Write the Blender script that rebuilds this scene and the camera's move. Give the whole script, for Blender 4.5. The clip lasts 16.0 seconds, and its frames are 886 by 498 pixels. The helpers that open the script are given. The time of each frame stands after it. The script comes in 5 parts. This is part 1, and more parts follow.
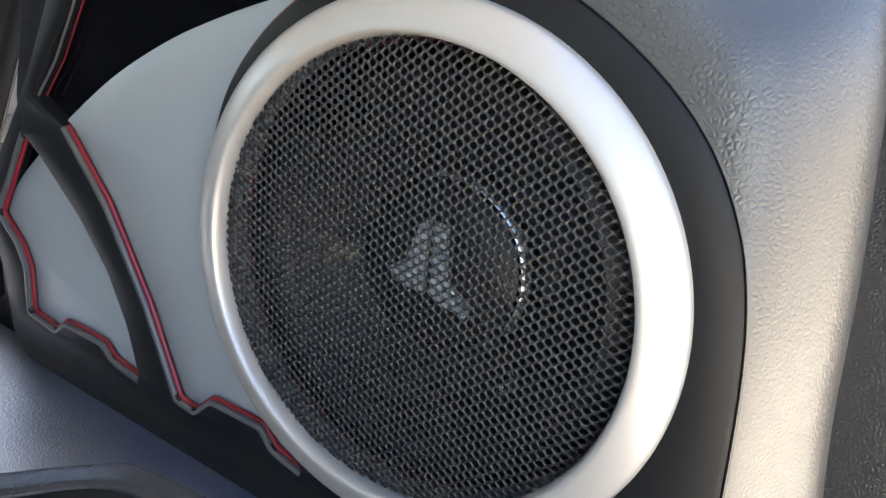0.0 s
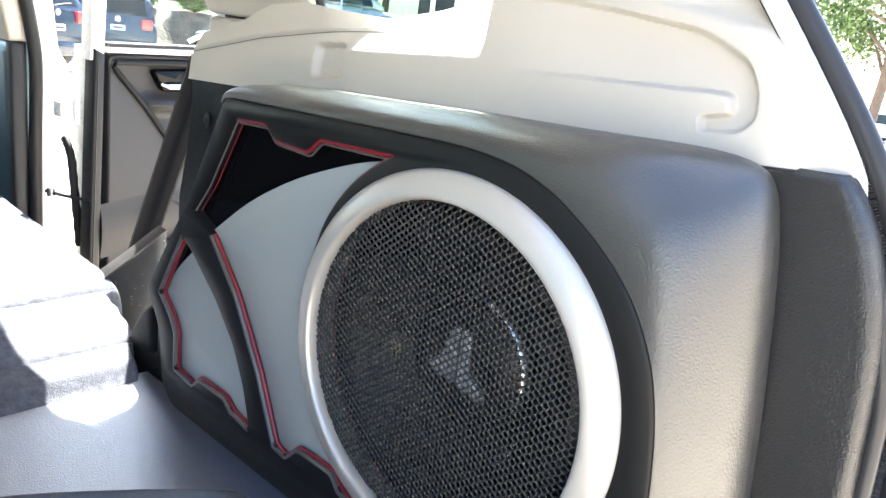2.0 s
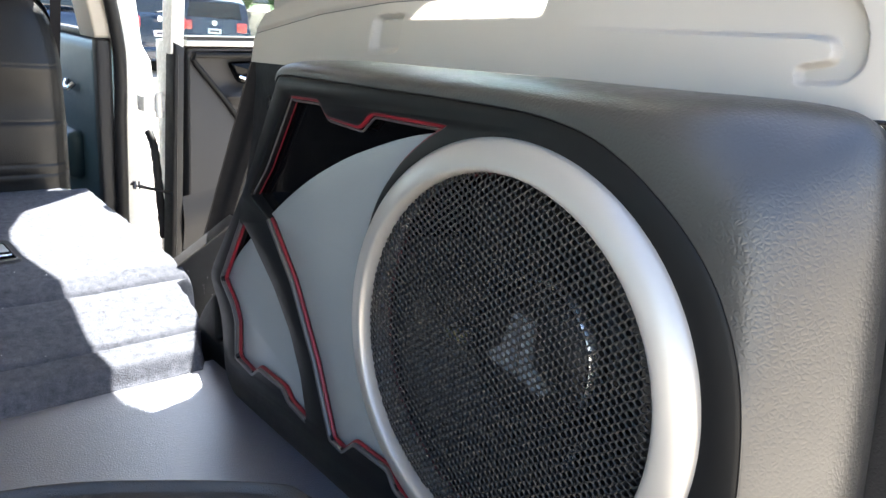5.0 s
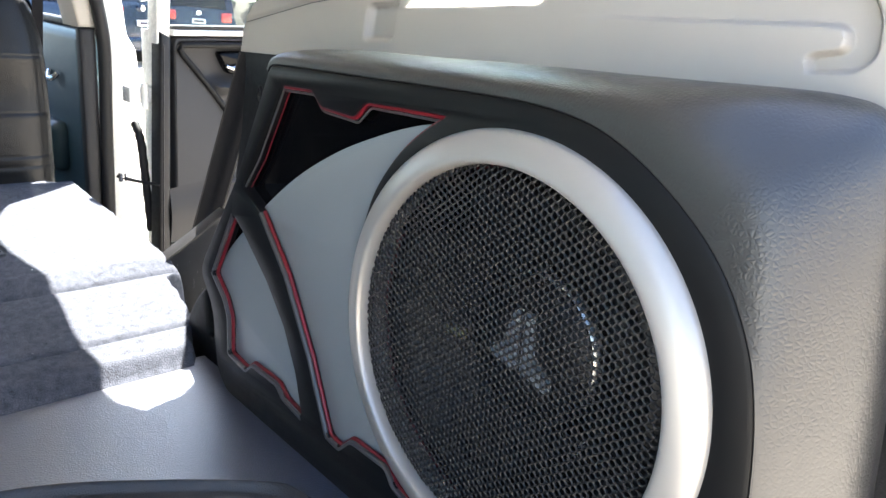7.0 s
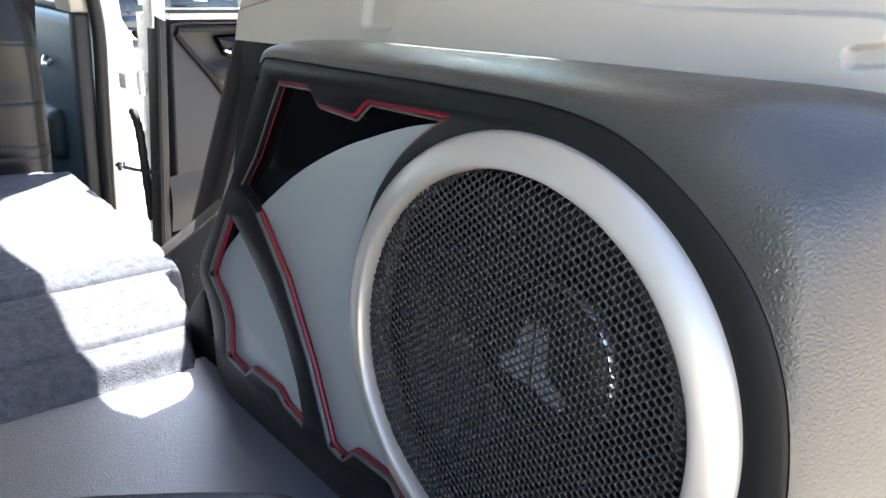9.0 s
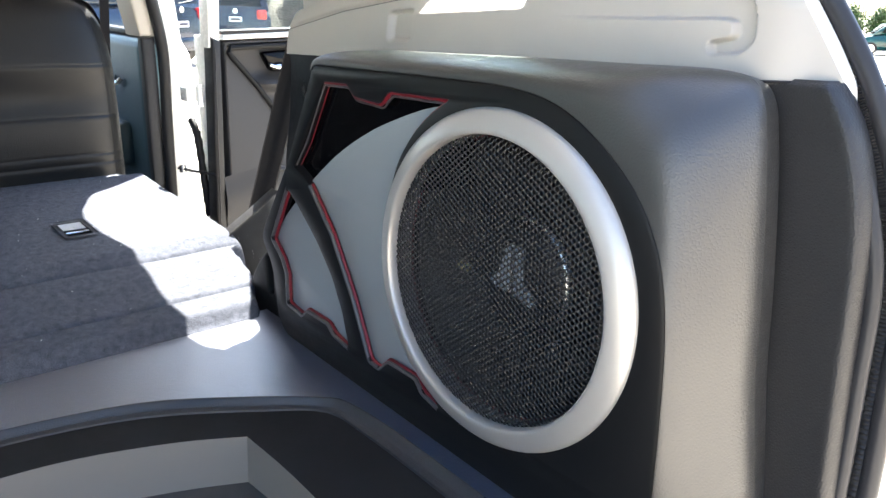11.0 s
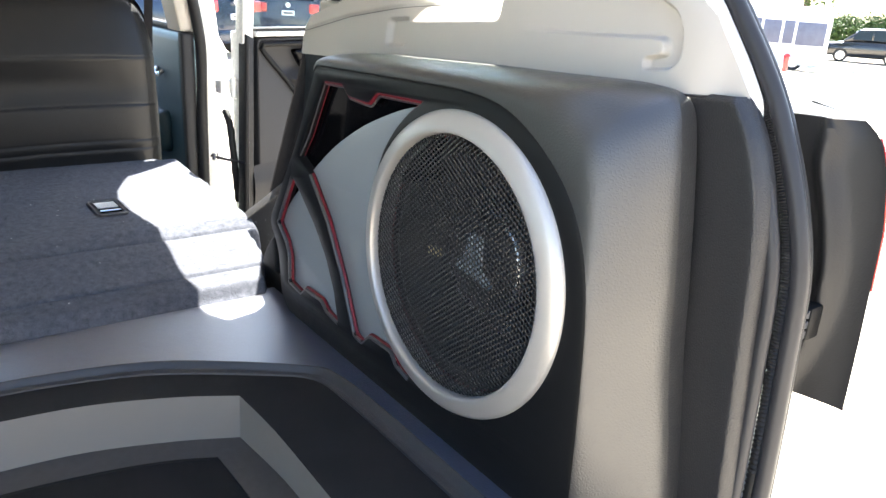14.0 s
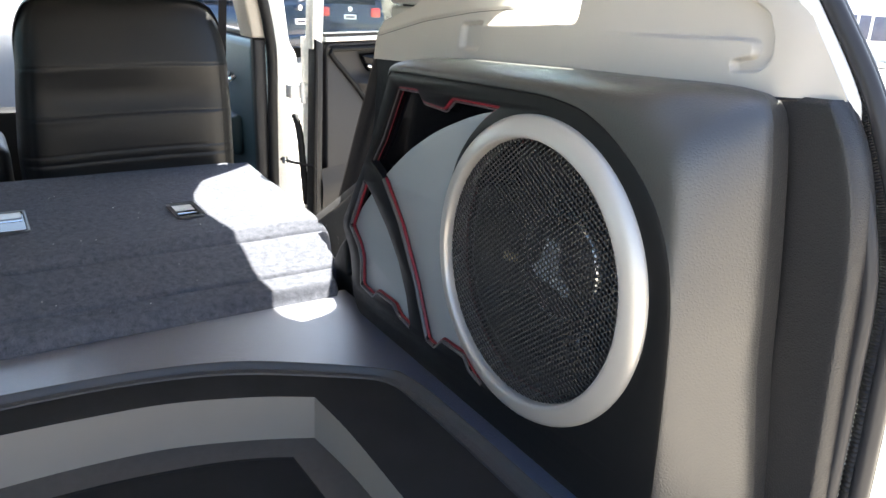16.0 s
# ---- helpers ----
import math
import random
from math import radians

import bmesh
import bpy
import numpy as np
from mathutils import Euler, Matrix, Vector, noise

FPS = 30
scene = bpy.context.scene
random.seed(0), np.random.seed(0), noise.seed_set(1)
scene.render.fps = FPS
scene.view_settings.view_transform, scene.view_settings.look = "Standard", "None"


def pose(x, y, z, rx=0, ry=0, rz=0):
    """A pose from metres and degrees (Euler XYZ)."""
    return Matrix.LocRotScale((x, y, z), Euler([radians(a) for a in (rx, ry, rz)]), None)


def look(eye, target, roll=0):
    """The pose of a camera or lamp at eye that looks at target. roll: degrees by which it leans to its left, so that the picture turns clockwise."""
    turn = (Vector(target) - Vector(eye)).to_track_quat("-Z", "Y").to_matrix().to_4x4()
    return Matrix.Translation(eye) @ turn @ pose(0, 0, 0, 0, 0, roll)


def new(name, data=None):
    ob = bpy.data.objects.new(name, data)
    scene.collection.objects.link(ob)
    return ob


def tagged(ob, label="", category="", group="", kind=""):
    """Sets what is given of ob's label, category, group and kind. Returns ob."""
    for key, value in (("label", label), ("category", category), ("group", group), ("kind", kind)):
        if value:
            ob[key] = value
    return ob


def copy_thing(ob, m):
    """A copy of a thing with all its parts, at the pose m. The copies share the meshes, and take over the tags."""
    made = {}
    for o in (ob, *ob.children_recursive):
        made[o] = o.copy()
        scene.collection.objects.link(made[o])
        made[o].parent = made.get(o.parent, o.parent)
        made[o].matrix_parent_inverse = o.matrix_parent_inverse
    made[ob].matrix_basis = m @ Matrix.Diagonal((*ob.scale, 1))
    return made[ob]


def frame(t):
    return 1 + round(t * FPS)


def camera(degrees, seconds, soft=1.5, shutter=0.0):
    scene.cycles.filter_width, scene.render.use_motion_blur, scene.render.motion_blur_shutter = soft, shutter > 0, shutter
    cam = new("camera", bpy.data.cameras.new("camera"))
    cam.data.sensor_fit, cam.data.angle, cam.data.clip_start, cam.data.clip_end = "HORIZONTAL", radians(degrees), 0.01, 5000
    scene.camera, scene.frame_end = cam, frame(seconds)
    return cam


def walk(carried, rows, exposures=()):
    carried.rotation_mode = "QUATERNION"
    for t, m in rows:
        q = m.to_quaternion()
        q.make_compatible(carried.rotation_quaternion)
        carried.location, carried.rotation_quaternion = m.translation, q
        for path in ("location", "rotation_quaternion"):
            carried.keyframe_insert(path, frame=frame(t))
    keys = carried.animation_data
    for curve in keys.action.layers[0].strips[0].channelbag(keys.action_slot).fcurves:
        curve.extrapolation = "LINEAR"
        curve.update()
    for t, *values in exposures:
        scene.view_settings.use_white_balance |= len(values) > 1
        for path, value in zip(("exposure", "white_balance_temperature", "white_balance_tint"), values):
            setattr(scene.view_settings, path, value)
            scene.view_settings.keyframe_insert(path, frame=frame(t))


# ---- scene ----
from mathutils.geometry import tessellate_polygon

cam = camera(61.7, 16.0)
# seconds, place in metres, turn in degrees as pose() takes them
ROWS = [
    (0, 0.2626, -0.3919, 1.1776, 70.12, -6.78, 32.57),
    (0.5, 0.2592, -0.3773, 1.2067, 70.98, -7.55, 34.43),
    (1, 0.27, -0.3844, 1.2294, 71.72, -8.18, 36.38),
    (1.5, 0.2996, -0.4264, 1.2497, 72.66, -7.83, 40.83),
    (2, 0.4126, -0.4891, 1.2844, 74.01, -7.06, 42.23),
    (2.5, 0.4713, -0.5447, 1.2919, 75.85, -6.12, 43.41),
    (3, 0.4697, -0.5672, 1.2776, 75.45, -6.15, 48.01),
    (3.5, 0.4771, -0.556, 1.2731, 74.65, -8.13, 51.38),
    (4, 0.4345, -0.4792, 1.2626, 74.67, -6.34, 50.52),
    (4.2, 0.4134, -0.4577, 1.2623, 72.7, -4.68, 49.4),
    (6.3, 0.3826, -0.4162, 1.247, 73.22, -5.15, 47.76),
    (6.5, 0.3777, -0.4255, 1.2569, 72.5, -4.59, 47.12),
    (7, 0.3777, -0.4242, 1.2544, 72.27, -4.75, 47.7),
    (7.5, 0.3779, -0.4277, 1.2548, 71.99, -5.88, 47.74),
    (8, 0.3709, -0.4227, 1.2569, 71.71, -5.79, 47.48),
    (8.5, 0.3448, -0.4084, 1.2488, 71.54, -4.79, 47.15),
    (8.7, 0.3405, -0.3921, 1.2594, 70.4, -4.08, 47.47),
    (10.8, 0.5143, -0.5006, 1.2819, 71.23, -3.24, 51.29),
    (11, 0.5493, -0.534, 1.2807, 71.09, -1.8, 50.06),
    (11.5, 0.5799, -0.5565, 1.2885, 70.32, -3.75, 49.85),
    (12, 0.6063, -0.5592, 1.3067, 70.14, -4.28, 51.31),
    (12.5, 0.6429, -0.5608, 1.3049, 69.68, -3.53, 54.41),
    (13, 0.6489, -0.5437, 1.2916, 69.96, -7.61, 56.52),
    (13.5, 0.6578, -0.5304, 1.3034, 70.82, -4.73, 55.5),
    (14, 0.6812, -0.5248, 1.3024, 70.78, -3.13, 54.0),
    (14.5, 0.6673, -0.532, 1.3042, 70.37, -3.57, 55.42),
    (15, 0.6657, -0.528, 1.3126, 70.67, -2.47, 56.58),
    (15.5, 0.6688, -0.5323, 1.3004, 70.8, -1.68, 57.3),
    (16, 0.666, -0.5418, 1.3054, 70.69, -2.01, 58.36),
]
# seconds, stops, kelvin, tint
EXPOSURES = [(0.0, 3.64, 6700, 10), (2.0, 3.72, 6550, 9), (2.5, 3.61, 6500, 9), (3.5, 3.10, 6500, 9), (7.0, 3.17, 6400, 10), (14.0, 3.22, 6550, 9), (16.0, 3.00, 6650, 9)]
walk(cam, [(t, pose(x, y, z, rx, ry, rz)) for t, x, y, z, rx, ry, rz in ROWS], EXPOSURES)

# ---- light ----
SUN_EL, SUN_AZ = 53.9, 136.7   # degrees above the horizon; from +X towards +Y
world = bpy.data.worlds.new("world")
scene.world = world
world.use_nodes = True
wn = world.node_tree
sky = wn.nodes.new("ShaderNodeTexSky")
sky.sky_type, sky.sun_disc = "NISHITA", False
sky.sun_elevation, sky.sun_rotation = radians(SUN_EL), radians(90 - SUN_AZ)
wn.links.new(sky.outputs[0], wn.nodes["Background"].inputs[0])
wn.nodes["Background"].inputs[1].default_value = 0.085
sun_data = bpy.data.lights.new("sun", "SUN")
sun_data.energy, sun_data.angle, sun_data.color = 5.0, radians(0.55), (1.0, 0.96, 0.88)
sun = new("sun", sun_data)
sun_dir = Vector((math.cos(radians(SUN_AZ)) * math.cos(radians(SUN_EL)), math.sin(radians(SUN_AZ)) * math.cos(radians(SUN_EL)), math.sin(radians(SUN_EL))))
sun.matrix_world = look(sun_dir * 30, (0, 0, 0))


# ---- materials ----
def shader(name, colour, rough=0.5, metal=0.0, vary=0.12, vary_scale=6.0, grain=0.0, grain_scale=250.0, grain_kind="voronoi", coat=0.0, rough_vary=0.08, stains=None, spec=0.5, stretch=None, fine_share=0.5, coat_rough=0.06, coat_ior=1.5):
    """A surface with colour variation at two scales, uneven gloss and a fine relief."""
    m = bpy.data.materials.new(name)
    m.use_nodes = True
    nt = m.node_tree
    b = nt.nodes["Principled BSDF"]
    co = nt.nodes.new("ShaderNodeTexCoord")
    big = nt.nodes.new("ShaderNodeTexNoise")
    big.inputs["Scale"].default_value, big.inputs["Detail"].default_value = vary_scale, 4.0
    fine = nt.nodes.new("ShaderNodeTexNoise")
    fine.inputs["Scale"].default_value, fine.inputs["Detail"].default_value = vary_scale * 14, 3.0
    nt.links.new(co.outputs["Object"], big.inputs["Vector"])
    nt.links.new(co.outputs["Object"], fine.inputs["Vector"])
    add = nt.nodes.new("ShaderNodeMath")
    add.operation = "MULTIPLY_ADD"
    nt.links.new(fine.outputs["Fac"], add.inputs[0])
    add.inputs[1].default_value = fine_share
    nt.links.new(big.outputs["Fac"], add.inputs[2])
    ramp = nt.nodes.new("ShaderNodeMapRange")
    ramp.inputs["From Min"].default_value, ramp.inputs["From Max"].default_value = 0.30 + 0.30 * fine_share, 0.70 + 0.70 * fine_share
    ramp.inputs["To Min"].default_value, ramp.inputs["To Max"].default_value = 1 - vary, 1 + vary
    nt.links.new(add.outputs[0], ramp.inputs["Value"])
    mul = nt.nodes.new("ShaderNodeVectorMath")
    mul.operation = "SCALE"
    mul.inputs[0].default_value = colour[:3]
    nt.links.new(ramp.outputs[0], mul.inputs["Scale"])
    nt.links.new(mul.outputs[0], b.inputs["Base Color"])
    rr = nt.nodes.new("ShaderNodeMapRange")
    rr.inputs["From Min"].default_value, rr.inputs["From Max"].default_value = 0.3, 0.7
    rr.inputs["To Min"].default_value, rr.inputs["To Max"].default_value = max(rough - rough_vary, 0.01), min(rough + rough_vary, 1.0)
    nt.links.new(fine.outputs["Fac"], rr.inputs["Value"])
    nt.links.new(rr.outputs[0], b.inputs["Roughness"])
    b.inputs["Metallic"].default_value = metal
    b.inputs["Coat Weight"].default_value = coat
    b.inputs["Coat Roughness"].default_value = coat_rough
    b.inputs["Coat IOR"].default_value = coat_ior
    b.inputs["Specular IOR Level"].default_value = spec
    if grain:
        if grain_kind in ("voronoi", "pebble"):
            warp = nt.nodes.new("ShaderNodeTexNoise")
            warp.inputs["Scale"].default_value = grain_scale * 0.35
            mixv = nt.nodes.new("ShaderNodeVectorMath")
            mixv.operation = "MULTIPLY_ADD"
            mixv.inputs[1].default_value = (0.12 / grain_scale,) * 3
            nt.links.new(co.outputs["Object"], warp.inputs["Vector"])
            nt.links.new(warp.outputs["Color"], mixv.inputs[0])
            nt.links.new(co.outputs["Object"], mixv.inputs[2])
            tex = nt.nodes.new("ShaderNodeTexVoronoi")
            tex.feature = "F1"
            tex.inputs["Scale"].default_value = grain_scale
            if grain_kind == "pebble":
                tex.feature = "DISTANCE_TO_EDGE"
            nt.links.new(mixv.outputs[0], tex.inputs["Vector"])
            out, inv = tex.outputs["Distance"], True
            if grain_kind == "pebble":
                edge = nt.nodes.new("ShaderNodeMapRange")
                edge.interpolation_type = "SMOOTHSTEP"
                edge.inputs["From Min"].default_value, edge.inputs["From Max"].default_value = 0.0, 0.36
                nt.links.new(out, edge.inputs["Value"])
                out, inv = edge.outputs[0], False
        else:
            tex = nt.nodes.new("ShaderNodeTexNoise")
            tex.inputs["Scale"].default_value, tex.inputs["Detail"].default_value = grain_scale, 5.0
            if stretch:
                mp = nt.nodes.new("ShaderNodeMapping")
                mp.inputs["Scale"].default_value = stretch
                nt.links.new(co.outputs["Object"], mp.inputs["Vector"])
                nt.links.new(mp.outputs[0], tex.inputs["Vector"])
            else:
                nt.links.new(co.outputs["Object"], tex.inputs["Vector"])
            out, inv = tex.outputs["Fac"], False
        bump = nt.nodes.new("ShaderNodeBump")
        bump.invert = inv
        bump.inputs["Strength"].default_value = grain
        bump.inputs["Distance"].default_value = (0.10 if grain_kind == "pebble" else 0.6) / grain_scale
        nt.links.new(out, bump.inputs["Height"])
        nt.links.new(bump.outputs[0], b.inputs["Normal"])
        nt.links.new(bump.outputs[0], b.inputs["Coat Normal"])
    return m


LEATHER = shader("leather_grey", (0.031, 0.0307, 0.0305), 0.37, grain=0.42, grain_scale=270, grain_kind="pebble", vary=0.05, rough_vary=0.04, spec=0.9)
LEATHER_TRIM = shader("trim_leather_plastic", (0.021, 0.021, 0.0225), 0.38, grain=0.7, grain_scale=330, grain_kind="pebble", vary=0.05, rough_vary=0.04, spec=0.45)
# dark grey vinyl; the blue in its base colour imitates reflected sky
LEDGE = shader("ledge_vinyl", (0.034, 0.047, 0.082), 0.34, grain=0.60, grain_scale=330, grain_kind="pebble", vary=0.04, rough_vary=0.025, spec=1.0, coat=1.0, coat_rough=0.30, coat_ior=1.75)
BOARD = shader("smooth_vinyl_black", (0.0072, 0.0076, 0.0084), 0.42, grain=0.08, grain_scale=900, grain_kind="noise", vary=0.08, rough_vary=0.03, spec=0.22)
GREY_PAINT = shader("grey_satin_paint", (0.24, 0.268, 0.284), 0.36, coat=0.12, vary=0.012, vary_scale=3, rough_vary=0.015)
SILVER = shader("silver_paint", (0.45, 0.44, 0.42), 0.36, metal=0.45, vary=0.02, coat=0.15, vary_scale=4, rough_vary=0.02)
GLOSS = shader("black_acrylic", (0.003, 0.003, 0.0035), 0.05, rough_vary=0.02, vary=0.1, spec=0.14)
RED = shader("red_piping", (0.165, 0.007, 0.015), 0.38, vary=0.06)
MESH_STEEL = shader("black_coated_steel", (0.020, 0.020, 0.0206), 0.40, vary=0.02, rough_vary=0.02, spec=0.35)
CREAM = shader("cream_plastic", (0.445, 0.417, 0.373), 0.5, grain=0.12, grain_scale=900, grain_kind="noise", vary=0.02, vary_scale=3, rough_vary=0.02)
RUBBER = shader("black_rubber", (0.014, 0.014, 0.0155), 0.5, grain=0.15, grain_scale=600, grain_kind="noise", spec=0.3)
CARPET = shader("carpet_dark", (0.088, 0.094, 0.114), 0.95, grain=1.0, grain_scale=480, grain_kind="noise", vary=0.97, vary_scale=85, spec=0.1, fine_share=3.0)
RIM = shader("rim_vinyl", (0.030, 0.032, 0.037), 0.32, grain=0.9, grain_scale=360, grain_kind="pebble", vary=0.03, rough_vary=0.025)
LATCH_GREY = shader("latch_grey", (0.06, 0.062, 0.068), 0.4, vary=0.03)
DOOR_BLACK = shader("tail_door_black", (0.019, 0.019, 0.020), 0.44, grain=0.15, grain_scale=500, vary=0.06, rough_vary=0.03, spec=0.35)
TAIL_TOP = shader("tail_ledge_black", (0.03, 0.03, 0.033), 0.30, grain=1.0, grain_scale=420, grain_kind="pebble", vary=0.1, spec=0.9)
LATCH_PALE = shader("latch_pale", (0.55, 0.56, 0.57), 0.35, vary=0.03)
SEAL_GREY = shader("seal_grey", (0.031, 0.031, 0.034), 0.36, grain=0.1, grain_scale=600, grain_kind="noise", vary=0.05, rough_vary=0.03, spec=0.28)
SEAL_DARK = shader("seal_dark_grey", (0.028, 0.028, 0.030), 0.4, grain=0.1, grain_scale=600, grain_kind="noise", vary=0.05, rough_vary=0.03, spec=0.25)
CARPET_BLACK = shader("carpet_black", (0.0185, 0.0172, 0.0165), 0.95, grain=0.6, grain_scale=900, grain_kind="noise", vary=0.25, vary_scale=9, spec=0.2)
SUEDE = shader("suede_light_grey", (0.262, 0.236, 0.206), 0.9, grain=0.2, grain_scale=900, grain_kind="noise", vary=0.03, spec=0.2)
SUEDE_DARK = shader("recess_dark_vinyl", (0.068, 0.062, 0.057), 0.6, grain=0.2, grain_scale=500, grain_kind="noise", vary=0.05)
SEAT_LEATHER = shader("seat_black_leather", (0.0062, 0.0066, 0.0074), 0.42, grain=0.3, grain_scale=420, vary=0.1, rough_vary=0.04, spec=0.34)
DARK_PLASTIC = shader("dark_plastic", (0.0070, 0.0073, 0.0080), 0.5, grain=0.15, grain_scale=500, vary=0.06, rough_vary=0.03, spec=0.16)
GREY_PLASTIC = shader("door_grey_plastic", (0.027, 0.027, 0.029), 0.5, grain=0.2, grain_scale=500, vary=0.05, rough_vary=0.03, spec=0.28)
WHITE_PAINT = shader("white_car_paint", (0.80, 0.80, 0.78), 0.25, coat=0.5, vary=0.02)
CHROME = shader("chrome", (0.75, 0.76, 0.78), 0.12, metal=1.0, vary=0.02, rough_vary=0.04)
CONE = shader("cone_black", (0.008, 0.008, 0.009), 0.45, vary=0.12, vary_scale=30)
CAP_GREY = shader("cap_print_grey", (0.44, 0.49, 0.53), 0.35, vary=0.1)
BELT = shader("belt_webbing", (0.011, 0.011, 0.013), 0.75, grain=0.6, grain_scale=700, grain_kind="noise", stretch=(1, 1, 4), spec=0.12)
ASPHALT = shader("pale_concrete", (0.50, 0.445, 0.37), 0.9, grain=0.6, grain_scale=90, grain_kind="noise", vary=0.2, vary_scale=1.5)
MULCH = shader("mulch", (0.085, 0.067, 0.052), 0.95, grain=1.0, grain_scale=12, grain_kind="noise", vary=0.6, vary_scale=2.0)
GRASS = shader("grass", (0.045, 0.085, 0.020), 0.9, grain=1.0, grain_scale=20, grain_kind="noise", vary=0.4, vary_scale=2.0)
LEAF = shader("leaf", (0.055, 0.100, 0.019), 0.6, vary=0.5, vary_scale=5.0)
BARK = shader("bark", (0.11, 0.08, 0.06), 0.9, grain=1.0, grain_scale=30, grain_kind="noise", vary=0.3)
BLUE_PAINT = shader("blue_car_paint", (0.006, 0.017, 0.042), 0.22, metal=0.2, coat=0.5, vary=0.05)
BLACK_PAINT = shader("black_car_paint", (0.012, 0.013, 0.015), 0.2, coat=0.8, vary=0.05)
RED_LENS = shader("red_lens", (0.45, 0.02, 0.02), 0.12, coat=0.6)
TYRE = shader("tyre", (0.02, 0.02, 0.02), 0.8)
DARK_GLASS = shader("dark_car_glass", (0.01, 0.014, 0.016), 0.06, coat=0.0, vary=0.02, rough_vary=0.01, spec=0.35)
TRAILER_GLASS = shader("trailer_dusty_glass", (0.11, 0.12, 0.17), 0.3, vary=0.15, spec=0.3)
PLATE = shader("plate_white", (0.7, 0.7, 0.7), 0.4)
BAR = shader("bar_dark", (0.03, 0.03, 0.05), 0.5)


def pane_material(name, tint):
    m = bpy.data.materials.new(name)
    m.use_nodes = True
    b = m.node_tree.nodes["Principled BSDF"]
    b.inputs["Base Color"].default_value = (*tint, 1)
    b.inputs["Roughness"].default_value = 0.0
    b.inputs["IOR"].default_value = 1.25
    b.inputs["Transmission Weight"].default_value = 1.0
    return m


GLASS = pane_material("window_glass", (0.80, 0.93, 0.90))
TINTED_GLASS = pane_material("tinted_window_glass", (0.36, 0.50, 0.48))


# ---- building helpers ----
def thing(name, at, label="", category="", group="", kind=""):
    ob = new(name)
    ob.empty_display_size = 0.05
    ob.matrix_basis = Matrix.Translation(at)
    return tagged(ob, label, category, group, kind)


def mesh_object(name, bm, material, smooth=True, angle=40):
    me = bpy.data.meshes.new(name)
    bmesh.ops.recalc_face_normals(bm, faces=bm.faces[:])
    for f in bm.faces:
        f.smooth = smooth
    if smooth:
        for e in bm.edges:
            if len(e.link_faces) == 2 and e.calc_face_angle(0) > radians(angle):
                e.smooth = False
    bm.to_mesh(me)
    bm.free()
    me.materials.append(material)
    return new(name, me)


def part(name, bm, material, parent=None, label="", smooth=True, angle=40):
    """One mesh, built in world coordinates, under a thing or under a part."""
    ob = mesh_object(name, bm, material, smooth, angle)
    if parent is not None:
        ob.parent = parent
        if parent.parent is None:
            ob.matrix_parent_inverse = parent.matrix_basis.inverted()
    if label:
        ob["label"] = label
    return ob


def single(name, bm, material, label, category, kind="", group="", smooth=True, angle=40):
    return tagged(mesh_object(name, bm, material, smooth, angle), label, category, group, kind)


def empty_bm():
    return bmesh.new()


def add_faces(bm, verts, faces, m=None):
    vs = [bm.verts.new(m @ Vector(v) if m else Vector(v)) for v in verts]
    for f in faces:
        try:
            bm.faces.new([vs[i] for i in f])
        except ValueError:
            pass
    return vs


def grid(bm, fn, nu, nv, m=None, close_u=False):
    """A sheet fn(u, v), u and v from 0 to 1."""
    rows = []
    for j in range(nv + 1):
        rows.append([bm.verts.new((m @ Vector(fn(i / nu, j / nv))) if m else Vector(fn(i / nu, j / nv))) for i in range(nu if close_u else nu + 1)])
    n = len(rows[0])
    for j in range(nv):
        for i in range(n if close_u else n - 1):
            bm.faces.new((rows[j][i], rows[j][(i + 1) % n], rows[j + 1][(i + 1) % n], rows[j + 1][i]))
    return rows


def box(bm, x0, x1, y0, y1, z0, z1, m=None, bevel=0.0, seg=2):
    vs = add_faces(bm, [(x, y, z) for x in (x0, x1) for y in (y0, y1) for z in (z0, z1)],
                   [(0, 1, 3, 2), (4, 6, 7, 5), (0, 4, 5, 1), (2, 3, 7, 6), (0, 2, 6, 4), (1, 5, 7, 3)], m)
    if bevel:
        es = list({e for v in vs for e in v.link_edges})
        bmesh.ops.bevel(bm, geom=es, offset=bevel, segments=seg, profile=0.5, affect="EDGES")
    return bm


def rounded(poly, r=0.006, n=3):
    """The polygon with its corners rounded off."""
    out = []
    k = len(poly)
    for i in range(k):
        p, a, b = Vector(poly[i]), Vector(poly[i - 1]), Vector(poly[(i + 1) % k])
        d = min(r, (a - p).length * 0.4, (b - p).length * 0.4)
        s, e = p + (a - p).normalized() * d, p + (b - p).normalized() * d
        for q in range(n + 1):
            t = q / n
            out.append(tuple(s * (1 - t) ** 2 + p * 2 * t * (1 - t) + e * t * t))
    return out


def rounded_line(pts, r=0.004, n=2):
    """An open line with its inner corners rounded off."""
    return [pts[0]] + rounded(pts, r, n)[n + 1:-n - 1] + [pts[-1]]


def offset_poly(poly, d):
    """The polygon grown by d, whichever way it runs."""
    area = sum(poly[i - 1][0] * poly[i][1] - poly[i][0] * poly[i - 1][1] for i in range(len(poly)))
    s = 1 if area > 0 else -1
    out = []
    k = len(poly)
    for i in range(k):
        p, a, b = Vector(poly[i]), Vector(poly[i - 1]), Vector(poly[(i + 1) % k])
        u, v = (p - a), (b - p)
        if u.length < 1e-7 or v.length < 1e-7:
            out.append(tuple(p))
            continue
        n1, n2 = Vector((u.y, -u.x)).normalized() * s, Vector((v.y, -v.x)).normalized() * s
        n = n1 + n2
        n = n / max(n.length_squared * 0.5, 0.5)
        out.append(tuple(p + n * d))
    return out


